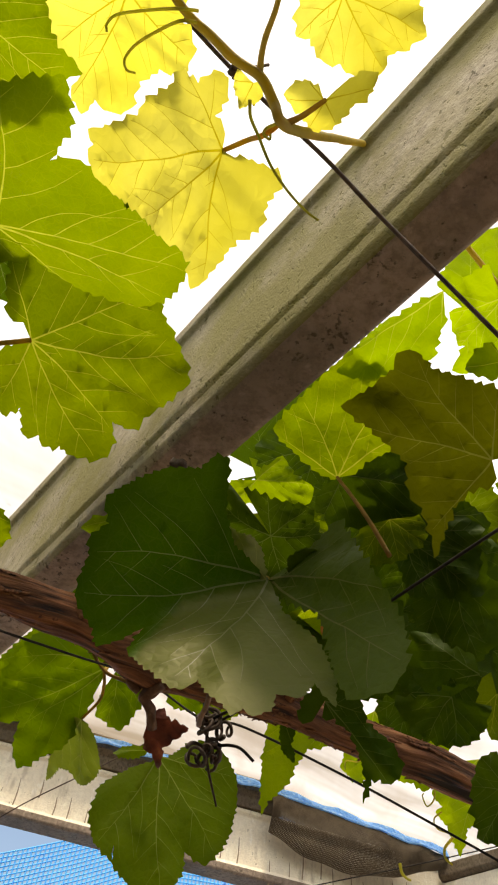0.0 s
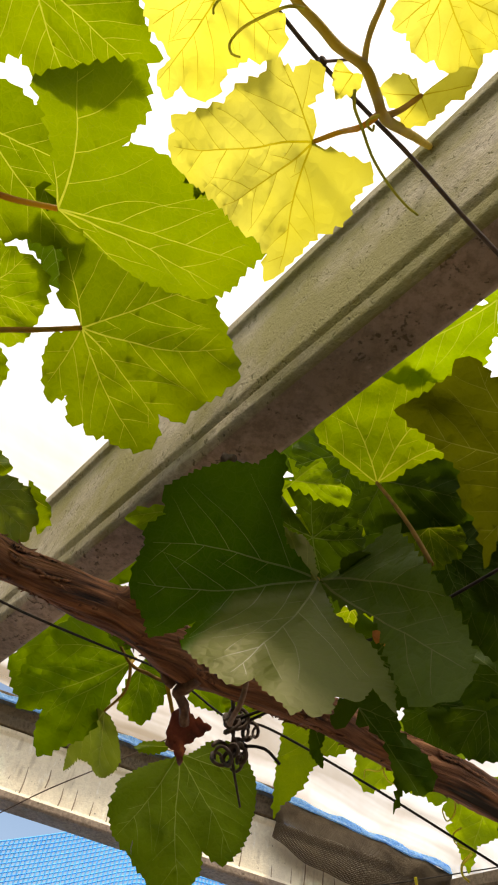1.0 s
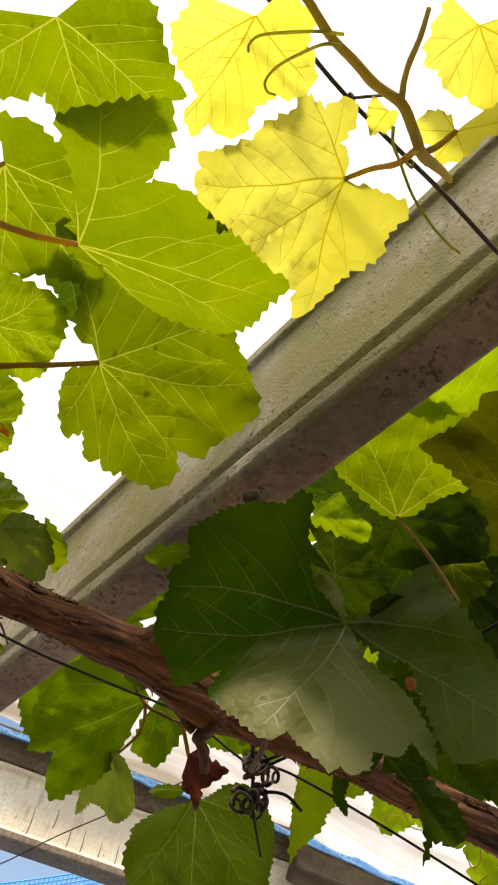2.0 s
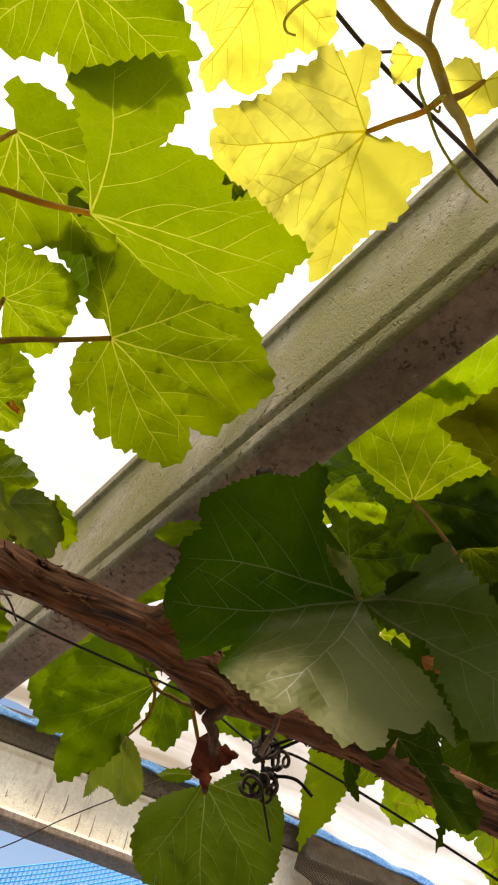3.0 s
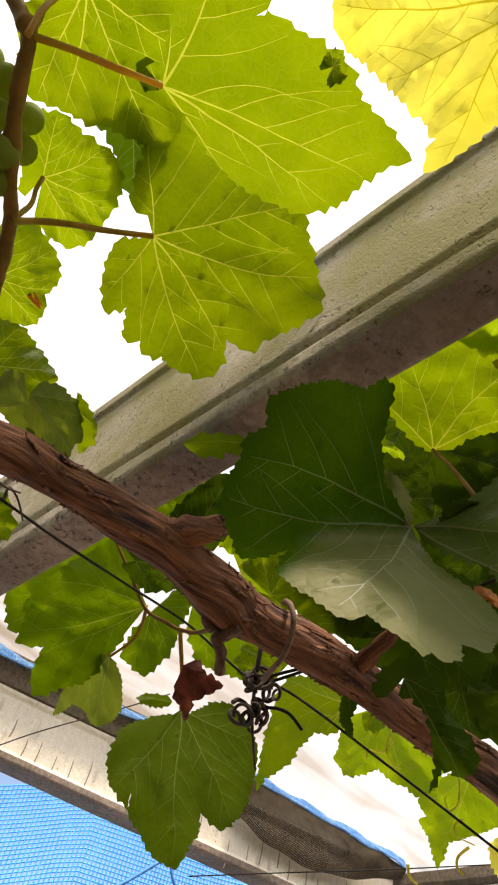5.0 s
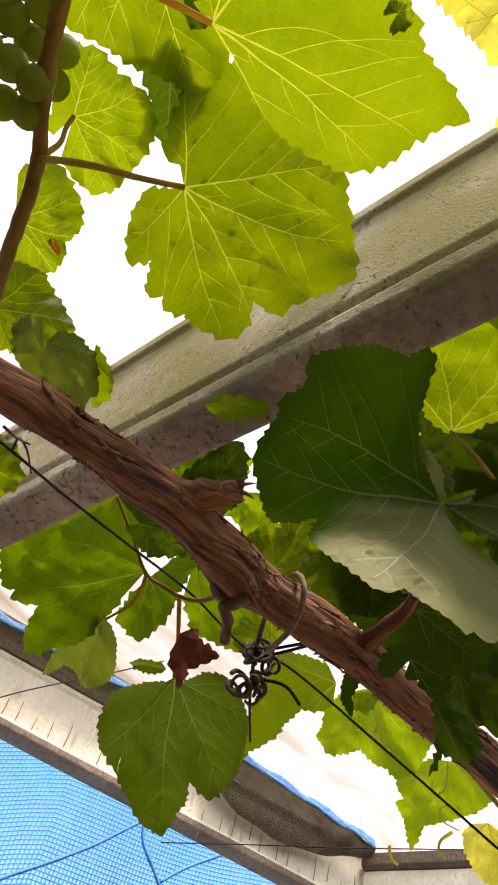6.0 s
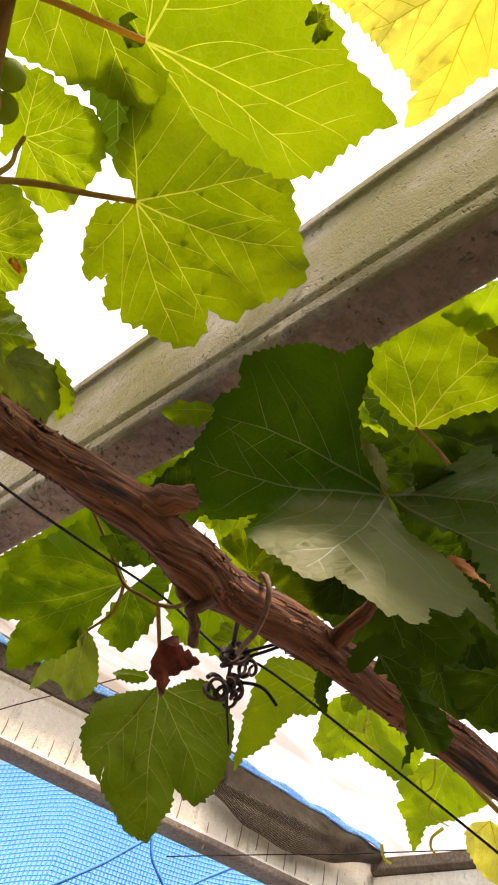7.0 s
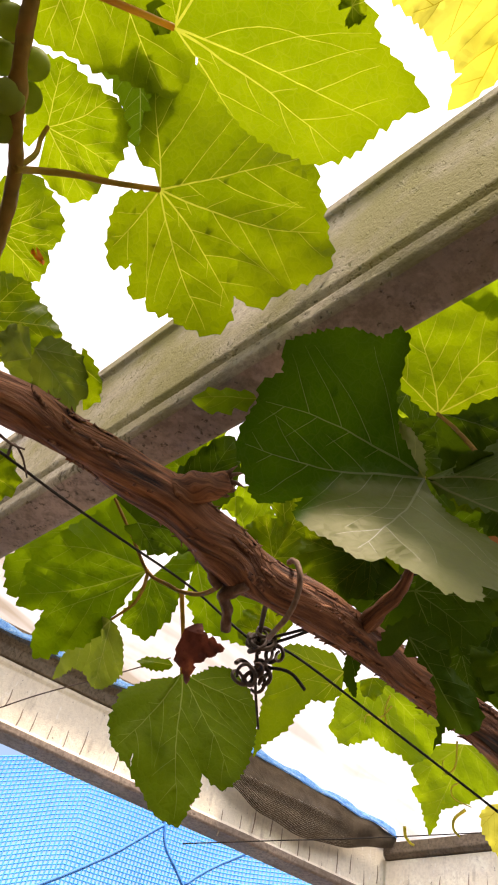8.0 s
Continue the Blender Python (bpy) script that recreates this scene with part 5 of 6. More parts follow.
back_leaf = leaf(shoot, (-0.1827, 0.129, 1.9238), (0.2866, 0.9519, 0.1082), (0.4107, -0.02, -0.9116), [(153, 12), (159, 26), (136, 27), (114, 31), (84, 34), (72, 50), (53, 62), (35, 76), (18, 88), (6, 99), (-18, 73), (-39, 67), (-53, 69), (-64, 57), (-81, 42), (-107, 27), (-131, 14)], GREEN, seed=68, veins=[0, -24, -52, 46], curl=0.02)
petiole(back_leaf, [(-0.1941, 0.145, 1.8672), (-0.1921, 0.1362, 1.884), (-0.1897, 0.1318, 1.9013), (-0.1827, 0.129, 1.9238)], 0.0016, PETIOLE)
back_leaf = leaf(shoot, (-0.2254, 0.2389, 1.9237), (0.8201, 0.4763, 0.3171), (0.4201, -0.125, -0.8988), [(251, 18), (222, 16), (166, 12), (134, 25), (118, 38), (96, 42), (70, 38), (44, 49), (21, 51), (1, 50), (-21, 49), (-41, 50), (-55, 46), (-69, 35), (-82, 26)], GREEN, seed=69, veins=[2, -43, 96, 40], curl=0.02)
petiole(back_leaf, [(-0.22, 0.2443, 1.8629), (-0.2224, 0.2465, 1.8955), (-0.2255, 0.2427, 1.9118), (-0.2254, 0.2389, 1.9237)], 0.0016, STALK)
spotted_leaf = leaf(shoot, (-0.2658, 0.309, 1.9084), (0.6042, 0.7813, 0.1566), (0.4801, -0.2, -0.8541), [(133, 30), (117, 38), (104, 46), (88, 46), (63, 46), (44, 45), (24, 37), (10, 41), (-12, 44), (-34, 35), (-53, 32)], GREEN, seed=70)
blight_spot = leaf(shoot, (-0.2419, 0.3272, 1.9152), (0.553, 0.8248, 0.1176), (0.4801, -0.2, -0.8541), [(-195, 6), (-161, 5), (-52, 3), (-14, 7), (9, 7), (91, 3), (145, 6)], ORANGE, seed=71, teeth=0.0008, label='orange blight spot on a leaf')
curled_edge = leaf(shoot, (-0.0366, 0.1453, 1.8586), (-0.0282, -0.9733, -0.228), (-0.1522, 0.2296, -0.9613), [(123, 9), (65, 6), (10, 7), (-24, 7), (-63, 7), (-121, 8), (-166, 8), (-204, 9)], GREEN, seed=93, teeth=0.0006, label='dark curled edge of the leaf')
shade_leaf = leaf(shoot, (-0.1454, 0.1633, 1.9067), (-0.901, 0.3089, -0.3046), (0.2807, -0.1203, -0.9522), [(-174, 6), (-83, 4), (-7, 5), (43, 8), (83, 13), (114, 13)], OLD, seed=73, teeth=0.0025)
shade_leaf = leaf(shoot, (-0.1731, 0.1915, 1.9553), (-0.1335, 0.9855, -0.1047), (0.3605, -0.0501, -0.9314), [(-104, 15), (-86, 36), (-77, 43), (-58, 33), (-29, 27), (-7, 40), (-1, 61), (9, 67), (27, 55), (63, 34), (112, 21), (158, 12)], DARK, seed=74)
top_leaf = leaf(shoot, (-0.1055, 0.0506, 1.8666), (0.7655, 0.5829, 0.2724), (0.3008, 0.0501, -0.9524), [(-156, 39), (-140, 51), (-126, 53), (-110, 48), (-98, 44), (-87, 37), (-77, 34), (-66, 46), (-53, 44), (-41, 51), (-22, 56), (-10, 60), (0, 70), (4, 60), (17, 51), (36, 46), (63, 28)], GREEN, seed=75, veins=[0, -43, -122], curl=0.02)
tube("cane", [(-0.2515, 0.1094, 1.9385), (-0.2285, 0.1302, 1.9186), (-0.2161, 0.1428, 1.9075), (-0.2093, 0.1521, 1.8996), (-0.2119, 0.1662, 1.8914), (-0.2147, 0.1848, 1.882), (-0.2184, 0.2022, 1.8773), (-0.2196, 0.2226, 1.8705), (-0.222, 0.2459, 1.8665), (-0.2252, 0.2685, 1.8523), (-0.2284, 0.2917, 1.8298), (-0.2261, 0.3127, 1.7995)], cane_size, CANE_OLD, shoot, "", 12, 12, 0.25)
tube("side_shoot", [(-0.2095, 0.1514, 1.9002), (-0.2086, 0.1445, 1.9139), (-0.2066, 0.1343, 1.932), (-0.214, 0.1188, 1.9503)], taper(0.0026, 0.0016), CANE, shoot, "", 10, 8, 0.2)
curled_leaf = leaf(shoot, (-0.2403, 0.3266, 1.8261), (0.7251, 0.4354, 0.5336), (0.6886, -0.4423, -0.5746), [(106, 24), (74, 33), (51, 39), (26, 44), (-0, 55), (-26, 42), (-59, 26), (-104, 27)], GREEN, seed=76, teeth=0.0022, bulge=0.06)
# the greyish sheen of the next two leaves is put into their pale colour
curled_leaf = leaf(shoot, (-0.1998, 0.3335, 1.8136), (0.7504, 0.6437, 0.1502), (0.6472, -0.6693, -0.365), [(80, 10), (52, 22), (21, 33), (0, 42), (-25, 47), (-43, 37), (-53, 24), (-74, 10)], DOWNY_AND_SHEEN, seed=77, curl=0.15, teeth=0.0025, bulge=0.05)
curled_leaf = leaf(shoot, (-0.2021, 0.3414, 1.8135), (-0.9319, 0.1914, -0.3081), (0.0361, -0.7961, -0.6041), [(95, 19), (74, 21), (0, 18), (-44, 27), (-68, 31), (-90, 19)], DOWNY_AND_SHEEN, seed=78, curl=0.1, teeth=0.0022, bulge=0.05)
curled_leaf = leaf(shoot, (-0.1784, 0.3516, 1.8286), (0.7031, 0.7103, -0.0345), (0.515, -0.5421, -0.664), [(124, 11), (45, 9), (0, 20), (-24, 27), (-40, 30)], GREEN, seed=79, teeth=0.003)

overhead = thing("overhead_shoot", "overhead vine shoot with glowing yellow-green leaves", "vine shoot", at=(0.0634, 0.173, 1.9315))
yellow_leaf = leaf(overhead, (0.0331, 0.1042, 1.7746), (-0.4241, 0.9052, 0.0281), (-0.4916, -0.204, -0.8466), [(-165, 6), (-139, 13), (-162, 20), (-156, 27), (-143, 27), (-131, 26), (-121, 34), (-101, 37), (-87, 45), (-79, 49), (-75, 56), (-71, 67), (-70, 75), (-65, 73), (-62, 78), (-53, 78), (-47, 73), (-43, 66), (-33, 58), (-20, 51), (-7, 50), (0, 51), (1, 58), (3, 64), (8, 58), (15, 47), (19, 42), (29, 35), (51, 32), (70, 26), (96, 29), (100, 23), (101, 12), (92, 6)], YOUNG, seed=80, veins=[2, -67, -21, -130, 96], curl=0.0, wave=0.004, bulge=0.0, teeth=0.0022)
petiole(yellow_leaf, [(0.0585, 0.0913, 1.7615), (0.0517, 0.0948, 1.7572), (0.0427, 0.1021, 1.7783), (0.0331, 0.1042, 1.7746)], 0.0011, PETIOLE)
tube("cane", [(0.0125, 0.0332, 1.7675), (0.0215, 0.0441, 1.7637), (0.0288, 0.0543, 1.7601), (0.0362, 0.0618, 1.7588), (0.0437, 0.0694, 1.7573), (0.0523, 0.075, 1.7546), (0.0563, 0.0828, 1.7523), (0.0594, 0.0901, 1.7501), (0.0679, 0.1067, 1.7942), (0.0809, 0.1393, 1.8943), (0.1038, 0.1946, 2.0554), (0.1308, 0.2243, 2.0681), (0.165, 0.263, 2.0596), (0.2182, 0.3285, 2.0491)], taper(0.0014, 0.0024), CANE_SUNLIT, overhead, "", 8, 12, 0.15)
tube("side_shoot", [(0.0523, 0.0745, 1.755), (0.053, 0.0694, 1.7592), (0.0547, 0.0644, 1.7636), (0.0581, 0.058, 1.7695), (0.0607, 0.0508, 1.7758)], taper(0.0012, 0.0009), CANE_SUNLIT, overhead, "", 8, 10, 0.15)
yellow_leaf = leaf(overhead, (-0.0025, 0.0519, 1.8111), (-0.5755, 0.8177, 0.0121), (0.0499, 0.0499, -0.9975), [(-78, 23), (-49, 35), (-34, 36), (-19, 37), (-9, 39), (-10, 48), (-1, 54), (3, 45), (12, 47), (20, 46), (25, 39), (29, 34), (47, 30), (59, 33), (70, 34), (82, 30), (91, 23), (121, 22), (160, 14)], YOUNG, seed=81, curl=0.02, teeth=0.0022)
yellow_leaf = leaf(overhead, (0.0812, 0.0606, 1.8093), (0.1653, 0.9846, 0.0575), (0.0499, 0.0499, -0.9975), [(-141, 15), (-91, 17), (-66, 23), (-52, 20), (-33, 24), (-14, 25), (-4, 30), (8, 31), (14, 33), (26, 30), (52, 36), (92, 26)], YOUNG, seed=82, curl=0.02, teeth=0.0022)
yellow_leaf = leaf(overhead, (0.0482, 0.0796, 1.7686), (-0.6003, 0.7997, 0.01), (0.0499, 0.0499, -0.9975), [(-89, 2), (-94, 7), (-57, 7), (-12, 9), (13, 10), (38, 8), (75, 5), (123, 2)], YOUNG, seed=83, teeth=0.0014)
yellow_leaf = leaf(overhead, (0.073, 0.0914, 1.7829), (-0.4995, 0.8661, 0.0183), (0.0499, 0.0499, -0.9975), [(-132, 4), (-115, 10), (-93, 14), (-74, 16), (-59, 13), (-34, 10), (3, 12), (23, 11), (52, 10), (107, 12), (120, 17), (137, 22), (150, 19), (160, 11)], YOUNG, seed=84, teeth=0.0016)
petiole(yellow_leaf, [(0.0594, 0.0901, 1.7501), (0.0653, 0.0905, 1.7603), (0.073, 0.0914, 1.7829)], 0.0011, PETIOLE)
yellow_leaf = leaf(overhead, (0.0149, 0.0762, 1.7767), (-0.9955, 0.0825, -0.0457), (0.0499, 0.0499, -0.9975), [(-56, 3), (1, 7), (15, 14), (31, 20), (32, 23), (17, 22), (4, 25), (-1, 28), (-2, 22), (7, 17), (21, 11), (68, 5)], GREEN, seed=85, teeth=0.0018)
tube("tendril", [(0.0328, 0.0572, 1.7556), (0.0274, 0.0563, 1.7551), (0.0202, 0.058, 1.7523), (0.0131, 0.0606, 1.7487), (0.0092, 0.0639, 1.7452), (0.0097, 0.0668, 1.743), (0.0125, 0.068, 1.7426)], taper(0.0006, 0.0004), TENDRIL, overhead, "", 8, 8, 0.0)
tube("tendril", [(0.0336, 0.0544, 1.758), (0.0272, 0.0531, 1.7577), (0.0182, 0.0524, 1.7563), (0.0074, 0.0523, 1.7542), (0.0038, 0.0542, 1.7519), (0.0035, 0.0563, 1.7502)], taper(0.0006, 0.0004), TENDRIL, overhead, "", 8, 8, 0.0)
tube("tendril", [(0.0496, 0.0792, 1.7414), (0.0497, 0.0836, 1.738), (0.0521, 0.0887, 1.7343), (0.056, 0.0969, 1.7285), (0.0617, 0.1045, 1.7236), (0.0673, 0.11, 1.7204), (0.0711, 0.1127, 1.719)], taper(0.0006, 0.0004), TENDRIL, overhead, "", 8, 8, 0.0)
tube("tendril", [(0.0578, 0.0863, 1.7374), (0.0547, 0.0871, 1.7362), (0.0539, 0.0885, 1.7349), (0.0557, 0.09, 1.734), (0.0561, 0.0886, 1.7352)], taper(0.0006, 0.0004), TENDRIL, overhead, "", 8, 8, 0.0)


# ---------------------------------------------------------------- wires, ties and small things
tagged(tube("training_wire", [(-0.271, 0.307, 1.7524), (-0.2172, 0.3889, 1.7774), (-0.1832, 0.4338, 1.7871), (-0.1464, 0.488, 1.8036), (-0.1028, 0.5496, 1.8215), (-0.0473, 0.5597, 1.7918), (-0.0145, 0.5638, 1.7894), (0.0642, 0.6144, 1.7782), (0.1476, 0.6459, 1.7506), (0.2605, 0.6799, 1.7068)], 0.00105, WIRE, None, "", 8, 8), "thin dark steel wire stretched under the vine", "wire")
tagged(tube("cross_wire", [(0.0104, 0.5226, 1.8296), (0.0741, 0.4981, 1.8392), (0.1024, 0.4792, 1.8476), (0.1724, 0.4192, 1.8603), (0.2276, 0.3664, 1.8645)], 0.0013, WIRE, None, "", 8, 8), "black wire tied behind the vine trunk", "wire")
tagged(tube("overhead_wire", [(-0.0049, 0.0452, 1.8442), (0.0041, 0.0559, 1.8435), (0.0174, 0.072, 1.8391), (0.0326, 0.0878, 1.8327), (0.0521, 0.105, 1.8219), (0.0728, 0.1219, 1.8078), (0.093, 0.1395, 1.7904), (0.1122, 0.1546, 1.7722), (0.1307, 0.1694, 1.7555), (0.1481, 0.1829, 1.7384)], 0.00105, RUST, None, "", 8, 8), "thin dark brown wire with a knotted joint overhead", "wire")
tagged(tube("slack_wire", [(-0.3238, 0.7173, 1.7398), (-0.2836, 0.7078, 1.7553), (-0.2359, 0.6956, 1.7791), (-0.1682, 0.6821, 1.8094), (-0.1235, 0.6672, 1.8266)], 0.0006, RUST, None, "", 8, 8), "thin slack wire crossing in front of the side beam", "wire")
tagged(tube("far_wire", [(-0.1493, 1.4443, 1.9404), (0.0263, 1.4854, 1.9997), (0.1648, 1.4657, 2.0266), (0.4365, 1.3838, 2.0692)], 0.0011, WIRE, None, "", 8, 8), "thin dark wire along the side beam", "wire")
wire_knot((0.0326, 0.0878, 1.8327), 0.0035, 3)
KNOT_TOP, KNOT_LOW = Vector((-0.0381, 0.5486, 1.7809)), Vector((-0.0374, 0.5513, 1.7544))
GRAPES = [(-0.2263, 0.175, 1.8964), (-0.2364, 0.1943, 1.8988), (-0.223, 0.2075, 1.8725), (-0.2277, 0.2231, 1.8714), (-0.2279, 0.2018, 1.9209), (-0.2346, 0.2207, 1.9186), (-0.2363, 0.1997, 1.8724), (-0.2406, 0.1806, 1.8863), (-0.2446, 0.2213, 1.8734), (-0.2474, 0.1905, 1.8668), (-0.2539, 0.2119, 1.8697), (-0.2388, 0.1658, 1.9025), (-0.2437, 0.1674, 1.8866)]
GRAPE_TOP = (-0.2272, 0.1862, 1.9037)
TWINE_LOOP = [(-0.0302, 0.4786, 1.7422), (-0.0259, 0.4637, 1.7398), (-0.0209, 0.4529, 1.7419), (-0.0178, 0.4436, 1.7464), (-0.0165, 0.4361, 1.7531), (-0.0174, 0.432, 1.7606), (-0.0204, 0.4337, 1.7694), (-0.0239, 0.4424, 1.7786), (-0.0261, 0.4522, 1.7844)]
TIE_STEM = [(-0.0351, 0.4676, 1.7941), (-0.0357, 0.4867, 1.7894), (-0.0394, 0.5182, 1.7896), (-0.0402, 0.5487, 1.7804), (-0.0367, 0.5521, 1.7528), (-0.0287, 0.5706, 1.7277)]
TAIL = [(-0.0297, 0.5518, 1.766), (-0.019, 0.5474, 1.7642), (-0.0104, 0.5489, 1.7623), (-0.0005, 0.553, 1.755)]
TIE_A = [(-0.0381, 0.5465, 1.7845), (-0.0178, 0.5296, 1.7843), (0.0052, 0.5025, 1.779), (0.0126, 0.4902, 1.7783)]
TIE_B = [(-0.0353, 0.5485, 1.7816), (-0.0153, 0.5309, 1.7825), (-0.0018, 0.5095, 1.7777), (0.0087, 0.4924, 1.7751)]
dead_leaf = leaf(vine, (-0.1073, 0.6021, 1.8174), (0.2901, 0.2908, -0.9118), (0.1273, -0.956, -0.2644), [(-28, 10), (-21, 27), (-6, 30), (-0, 43), (13, 29), (37, 30), (61, 38), (62, 22), (112, 11)], DEAD, seed=86, curl=0.25, wave=0.016, label='shrivelled dark red dead leaf')
tube("tendril", [(0.0893, 0.7261, 1.8599), (0.0803, 0.7327, 1.8497), (0.0671, 0.7342, 1.8501), (0.0656, 0.7379, 1.843)], taper(0.0009, 0.0006), TENDRIL, vine, "", 8, 8, 0.0)
tube("tendril", [(0.0865, 0.7218, 1.8686), (0.0834, 0.7298, 1.8546), (0.0892, 0.7355, 1.8417), (0.0999, 0.7354, 1.8386)], taper(0.0009, 0.0006), TENDRIL, vine, "", 8, 8, 0.0)
tube("tendril", [(0.1515, 0.725, 1.8376), (0.1517, 0.7343, 1.8182), (0.1444, 0.7394, 1.811), (0.1403, 0.7367, 1.8192), (0.142, 0.7352, 1.8215)], taper(0.0009, 0.0005), TENDRIL, vine, "", 8, 8, 0.0)
tube("tendril", [(0.1574, 0.7384, 1.806), (0.1499, 0.7425, 1.8009), (0.1528, 0.7452, 1.7928), (0.1678, 0.7435, 1.7875)], taper(0.0009, 0.0005), TENDRIL, vine, "", 8, 8, 0.0)
debris((-0.4564, 0.6678, 2.285), 0.0022, 0)
debris((-0.4512, 0.7343, 2.285), 0.005, 1)
debris((-0.3258, 0.586, 2.285), 0.004, 2)
debris((-0.3209, 0.5918, 2.285), 0.0035, 3)
debris((-0.4518, 0.7248, 2.285), 0.003, 4)
tagged(tube("net_rope", [(-0.263, 1.8968, 2.1505), (-0.249, 1.9042, 2.1277), (-0.2345, 1.9118, 2.0853), (-0.2006, 1.9298, 2.0499), (-0.1714, 1.9452, 2.0196), (-0.1132, 1.9759, 1.9556)], 0.0042, ROPE, None, "", 6, 6, 0.3), "dark blue rope threaded through the netting", "rope", "ropes in the netting")
tagged(tube("net_rope", [(-0.249, 1.9042, 2.1277), (-0.291, 1.882, 2.0803), (-0.3335, 1.8595, 2.0319), (-0.407, 1.8207, 1.9613), (-0.4593, 1.7931, 1.9154), (-0.5382, 1.7514, 1.8416)], 0.0042, ROPE, None, "", 6, 6, 0.3), "dark blue rope threaded through the netting", "rope", "ropes in the netting")
tagged(tube("net_rope", [(-0.1729, 1.9444, 2.0249), (-0.1311, 1.9665, 2.0716), (-0.0789, 1.9941, 2.1178), (-0.0228, 2.0237, 2.1631), (0.0726, 2.0741, 2.2276)], 0.0042, ROPE, None, "", 6, 6, 0.3), "dark blue rope threaded through the netting", "rope", "ropes in the netting")
tube("dry_twig", [(-0.2122, 0.3956, 1.7797), (-0.2106, 0.3905, 1.7866), (-0.2046, 0.3975, 1.7839), (-0.2002, 0.4096, 1.7775)], taper(0.0011, 0.0006), DRY_TENDRIL, vine, "", 8, 8, 0.0)
tube("dry_twig", [(-0.2153, 0.3768, 1.7794), (-0.2097, 0.3868, 1.7825), (-0.2041, 0.3947, 1.7874)], taper(0.0011, 0.0007), DRY_TENDRIL, vine, "", 8, 8, 0.0)
low_leaf = leaf(vine, (-0.2231, 0.3991, 1.7658), (0.8317, 0.5333, 0.1547), (0.5208, -0.6525, -0.5505), [(152, 13), (109, 19), (51, 21), (0, 24), (-51, 22), (-99, 16), (-153, 11)], GREEN, seed=87, sinus=0.12, bulge=0.1)
# dark lump on the beam's underside, built with the spur's shape and name
tube("dead_spur", [(-0.0279, 0.2932, 1.8076), (-0.0242, 0.294, 1.8067), (-0.0207, 0.2965, 1.8079)], taper(0.0045, 0.003), DRY_TENDRIL, vine, "", 6, 10, 0.8)
tube("tendril", [(0.1173, 0.7925, 1.7787), (0.119, 0.7949, 1.7711), (0.1234, 0.7957, 1.7665), (0.1275, 0.7955, 1.765)], taper(0.0016, 0.0010), TENDRIL, vine, "", 8, 8, 0.0)
tube("tendril", [(0.1701, 0.7734, 1.7982), (0.1612, 0.7789, 1.7901), (0.1608, 0.7821, 1.7818), (0.1668, 0.7827, 1.7763)], taper(0.0016, 0.0010), TENDRIL, vine, "", 8, 8, 0.0)

# the tangle of dry tendrils round the tie
tie = thing("wire_tie", "dark tangle of wire and dry tendrils tying the vine", "wire tie", at=KNOT_TOP)
rnd = random.Random(12)
for centre, count, size in ((KNOT_TOP, 7, 0.0120), (KNOT_LOW, 5, 0.0110), (0.5 * (KNOT_TOP + KNOT_LOW), 4, 0.007)):
    for k in range(count):
        u = Vector((rnd.uniform(-1, 1), rnd.uniform(-0.5, 0.5), rnd.uniform(-1, 1))).normalized()
        w = Vector((rnd.uniform(-1, 1), rnd.uniform(-0.5, 0.5), rnd.uniform(-1, 1)))
        w = (w - u * w.dot(u)).normalized()
        c = centre + Vector((rnd.uniform(-1, 1), rnd.uniform(-0.6, 0.6), rnd.uniform(-1, 1))) * size * 0.7
        r = size * rnd.uniform(0.45, 0.95)
        pts = [c + (u * math.cos(a) + w * math.sin(a)) * r * (1 - 0.04 * i) + u.cross(w) * 0.0012 * i for i, a in enumerate(0.8 * q for q in range(rnd.randint(8, 14)))]
        tube("dry_tendril", pts, taper(0.0018, 0.0011), DRY_TENDRIL, tie, "", 4, 6)
tube("tie_stem", TIE_STEM, taper(0.0026, 0.0008), DRY_TENDRIL, tie)
tube("wire_end", TAIL, 0.0013, WIRE, tie)
tube("wire_end", TIE_A, 0.0012, WIRE, tie)
tube("wire_end", TIE_B, 0.0012, WIRE, tie)
tube("twine_loop", TWINE_LOOP, 0.0019, TWINE, tie, "tan twine looped round the trunk", 8, 8, 0.2)

# the grapes
bunch = thing("grape_bunch", "bunch of small unripe green grapes", "grapes", at=GRAPE_TOP)
bm = bmesh.new()
bmesh.ops.create_uvsphere(bm, u_segments=20, v_segments=14, radius=0.0098)
grape_mesh = bpy.data.meshes.new("grape")
bm.to_mesh(grape_mesh)
bm.free()
grape_mesh.materials.append(GRAPE)
grape_mesh.polygons.foreach_set("use_smooth", [True] * len(grape_mesh.polygons))
for k, p in enumerate(GRAPES):
    g = under(new("grape", grape_mesh), bunch, "", Matrix.Translation(p) @ Matrix.Diagonal((1, 1, 1.08 + 0.06 * math.sin(k), 1)))
    top = Vector(p) + Vector((0, 0, 0.010))
    tube("stalk", [Vector(GRAPE_TOP), (Vector(GRAPE_TOP) + top) / 2 + Vector((0, 0, 0.006)), top], 0.0009, CANE, bunch, "", 4, 6)


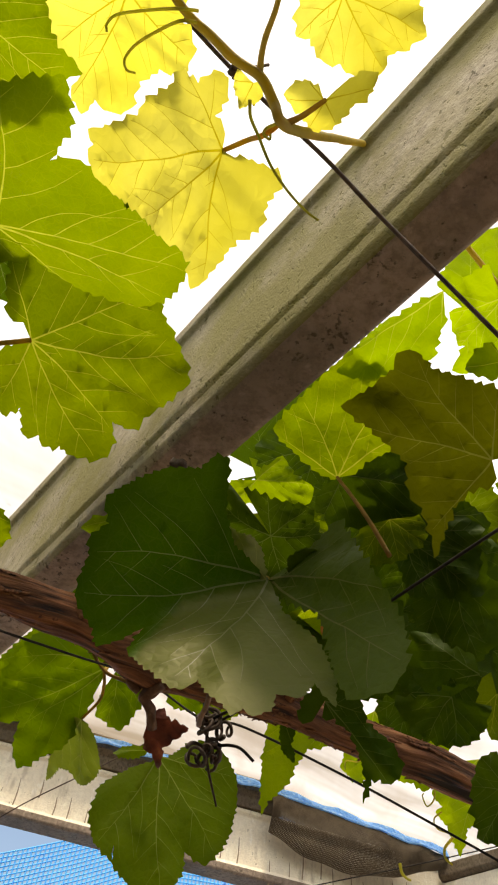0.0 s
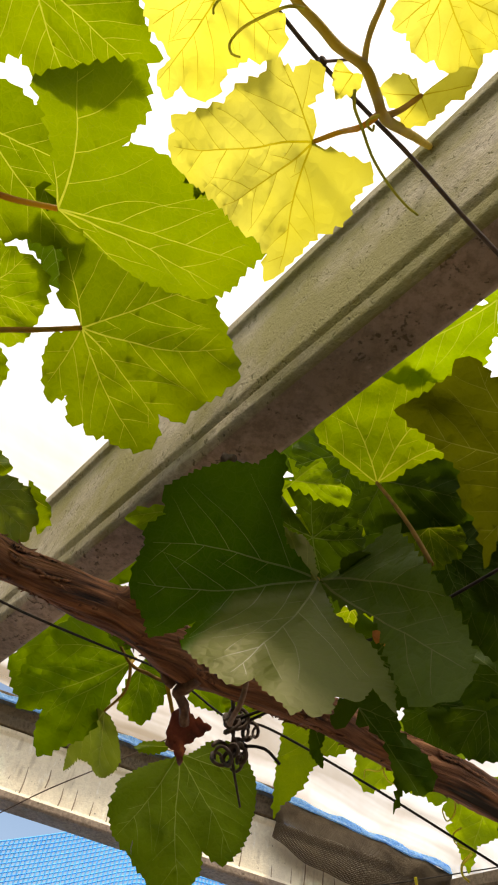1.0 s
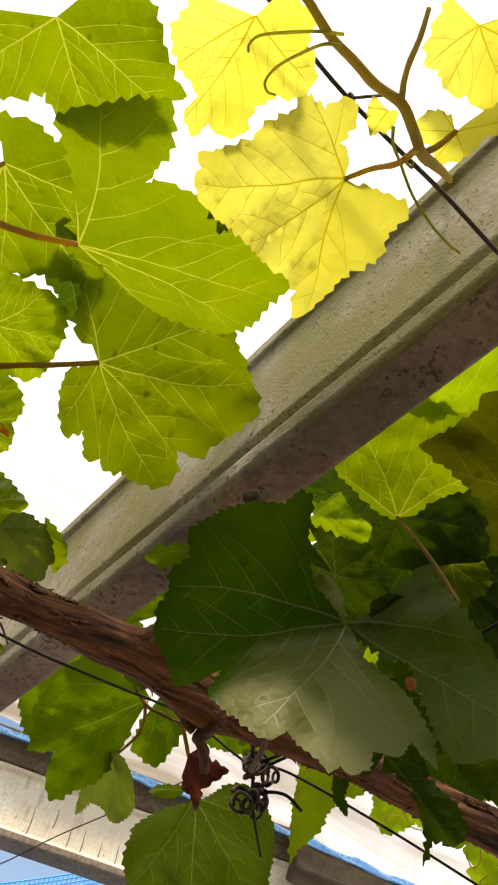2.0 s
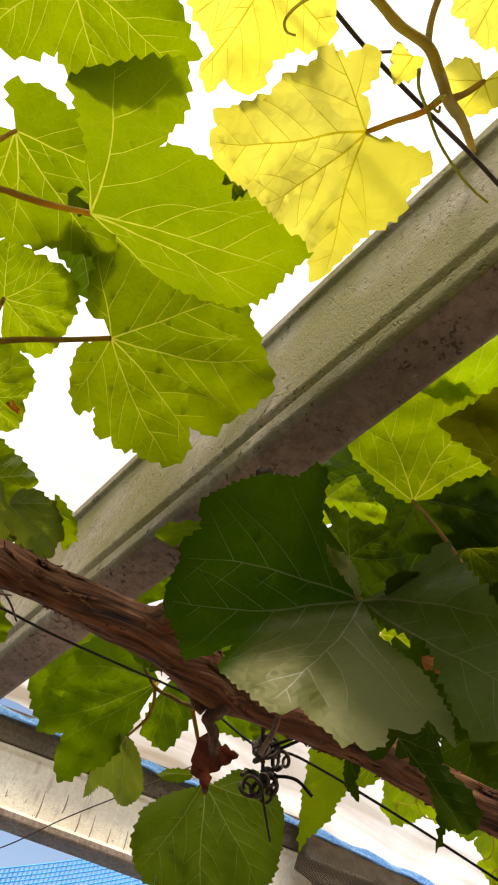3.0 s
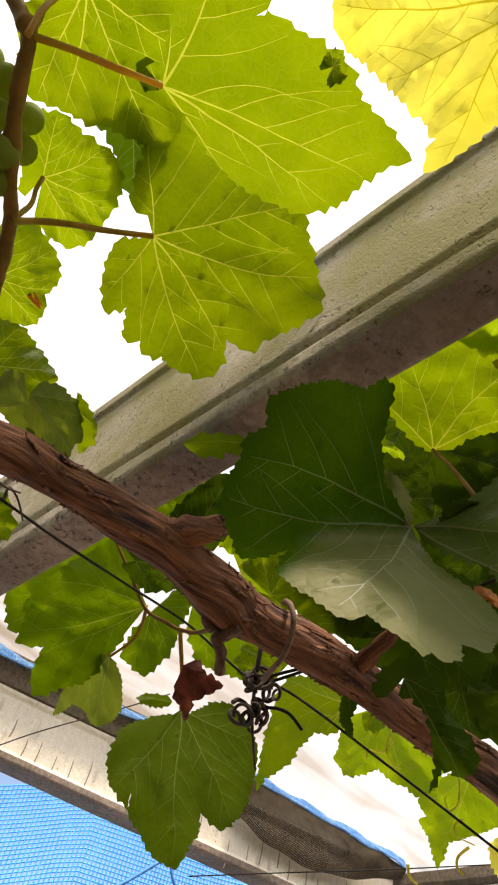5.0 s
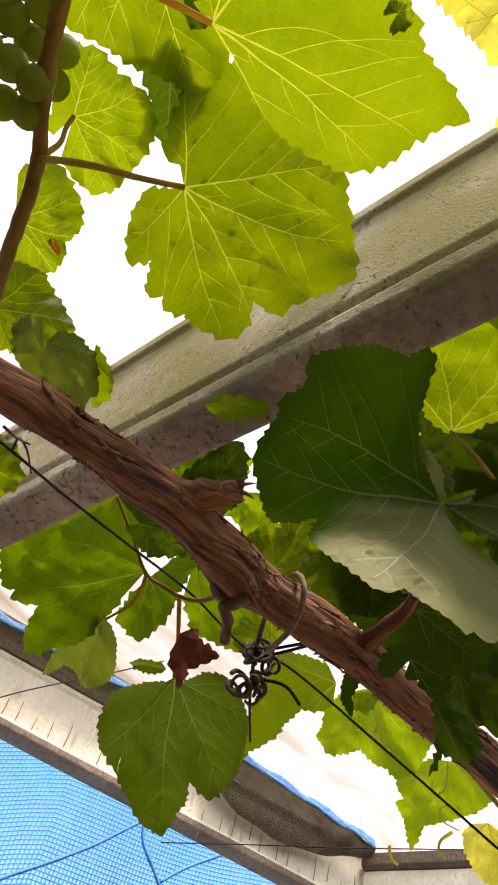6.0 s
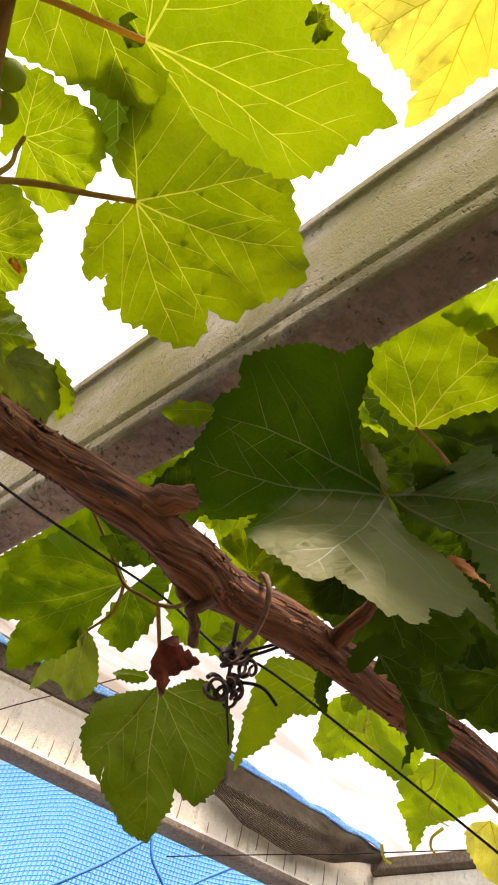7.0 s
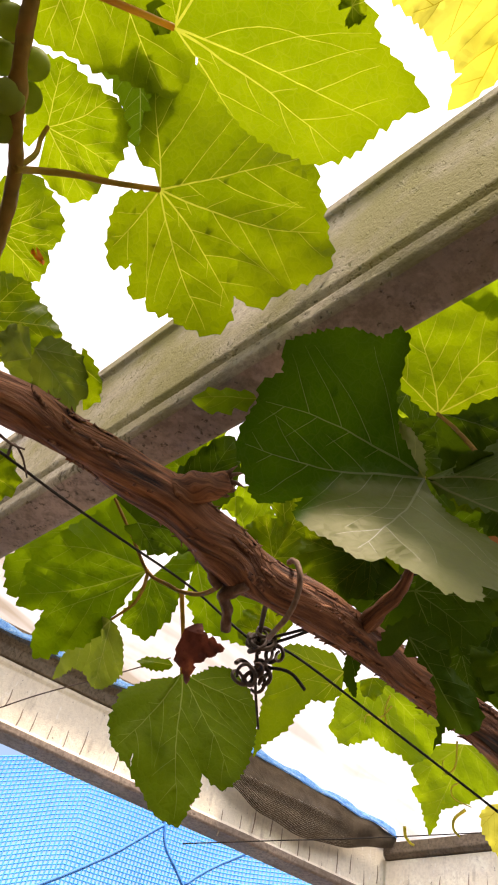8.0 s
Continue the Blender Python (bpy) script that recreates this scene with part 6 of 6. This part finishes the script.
def drape(u, v):
    """Old brown shade net rolled on the side beam: it sags in a belly in front of the face."""
    s = 0.60 + 0.402 * u
    belly = math.sin(math.pi * (0.25 + 0.75 * u))
    out = 0.030 + 0.024 * math.sin(math.pi * v) * belly + 0.0015 * math.sin(31 * u + 6 * v)
    p = N2 * (-1.3736 + out) + D2 * s
    return (p.x, p.y, 2.152 - 0.030 * u - v * (0.02 + 0.082 * belly) + 0.002 * math.sin(25 * u))


tagged(net_sheet("brown_net", "old brown shade net sagging over the side beam", drape, 150, 36, 0.0010, NET_BROWN, 60, "net"), kind="stuff")


def blue_hem(u, v):
    s = -0.25 + 1.25 * u
    p = N2 * (-1.3736 + 0.036 - 0.010 * v) + D2 * s
    return (p.x, p.y, 2.150 - 0.072 * max(0.0, s - 0.585) + 0.015 * v + 0.002 * math.sin(137 * s) + 0.002 * math.sin(55 * s + 4 * v))


tagged(net_sheet("blue_hem", "edge of blue netting folded over the side beam", blue_hem, 180, 5, 0.0022, HEM, 40, "net"), kind="stuff")


# dried drips down the faces of the two pale beams
def drip_mesh(seed):
    """A thin run of dried paint: narrow, a little bent, thicker at its lower end."""
    rnd = random.Random(seed)
    high = rnd.uniform(0.030, 0.058)
    bow = rnd.uniform(-0.0025, 0.0025)
    pts = [(bow * math.sin(3 * f), 0, -high * f) for f in (0, 0.25, 0.5, 0.75, 1.0)]
    v, f, uv = tube_data(pts, lambda q: 0.0007 + 0.0008 * q, 2, 6, 0.4, seed)
    me = bpy.data.meshes.new("drip")
    me.from_pydata([tuple(p) for p in v], [], f)
    me.materials.append(DRIP)
    return me


DRIPS = [drip_mesh(k) for k in range(8)]
rnd = random.Random(31)
for k in range(46):
    s = 0.992 - 0.0335 * k + rnd.uniform(-0.006, 0.006)
    p = N2 * -1.3800 + D2 * s
    under(new("drip", DRIPS[rnd.randrange(8)]), side_beam, "", Matrix.Translation((p.x, p.y, rnd.uniform(2.040, 2.075))))
for k in range(16):
    p = N1 * (END_PLANE - 0.0006) + D1 * (END_START + 0.025 + 0.034 * k + rnd.uniform(-0.006, 0.006))
    under(new("drip", DRIPS[rnd.randrange(8)]), end_beam, "", Matrix.Translation((p.x, p.y, rnd.uniform(2.035, 2.06))))
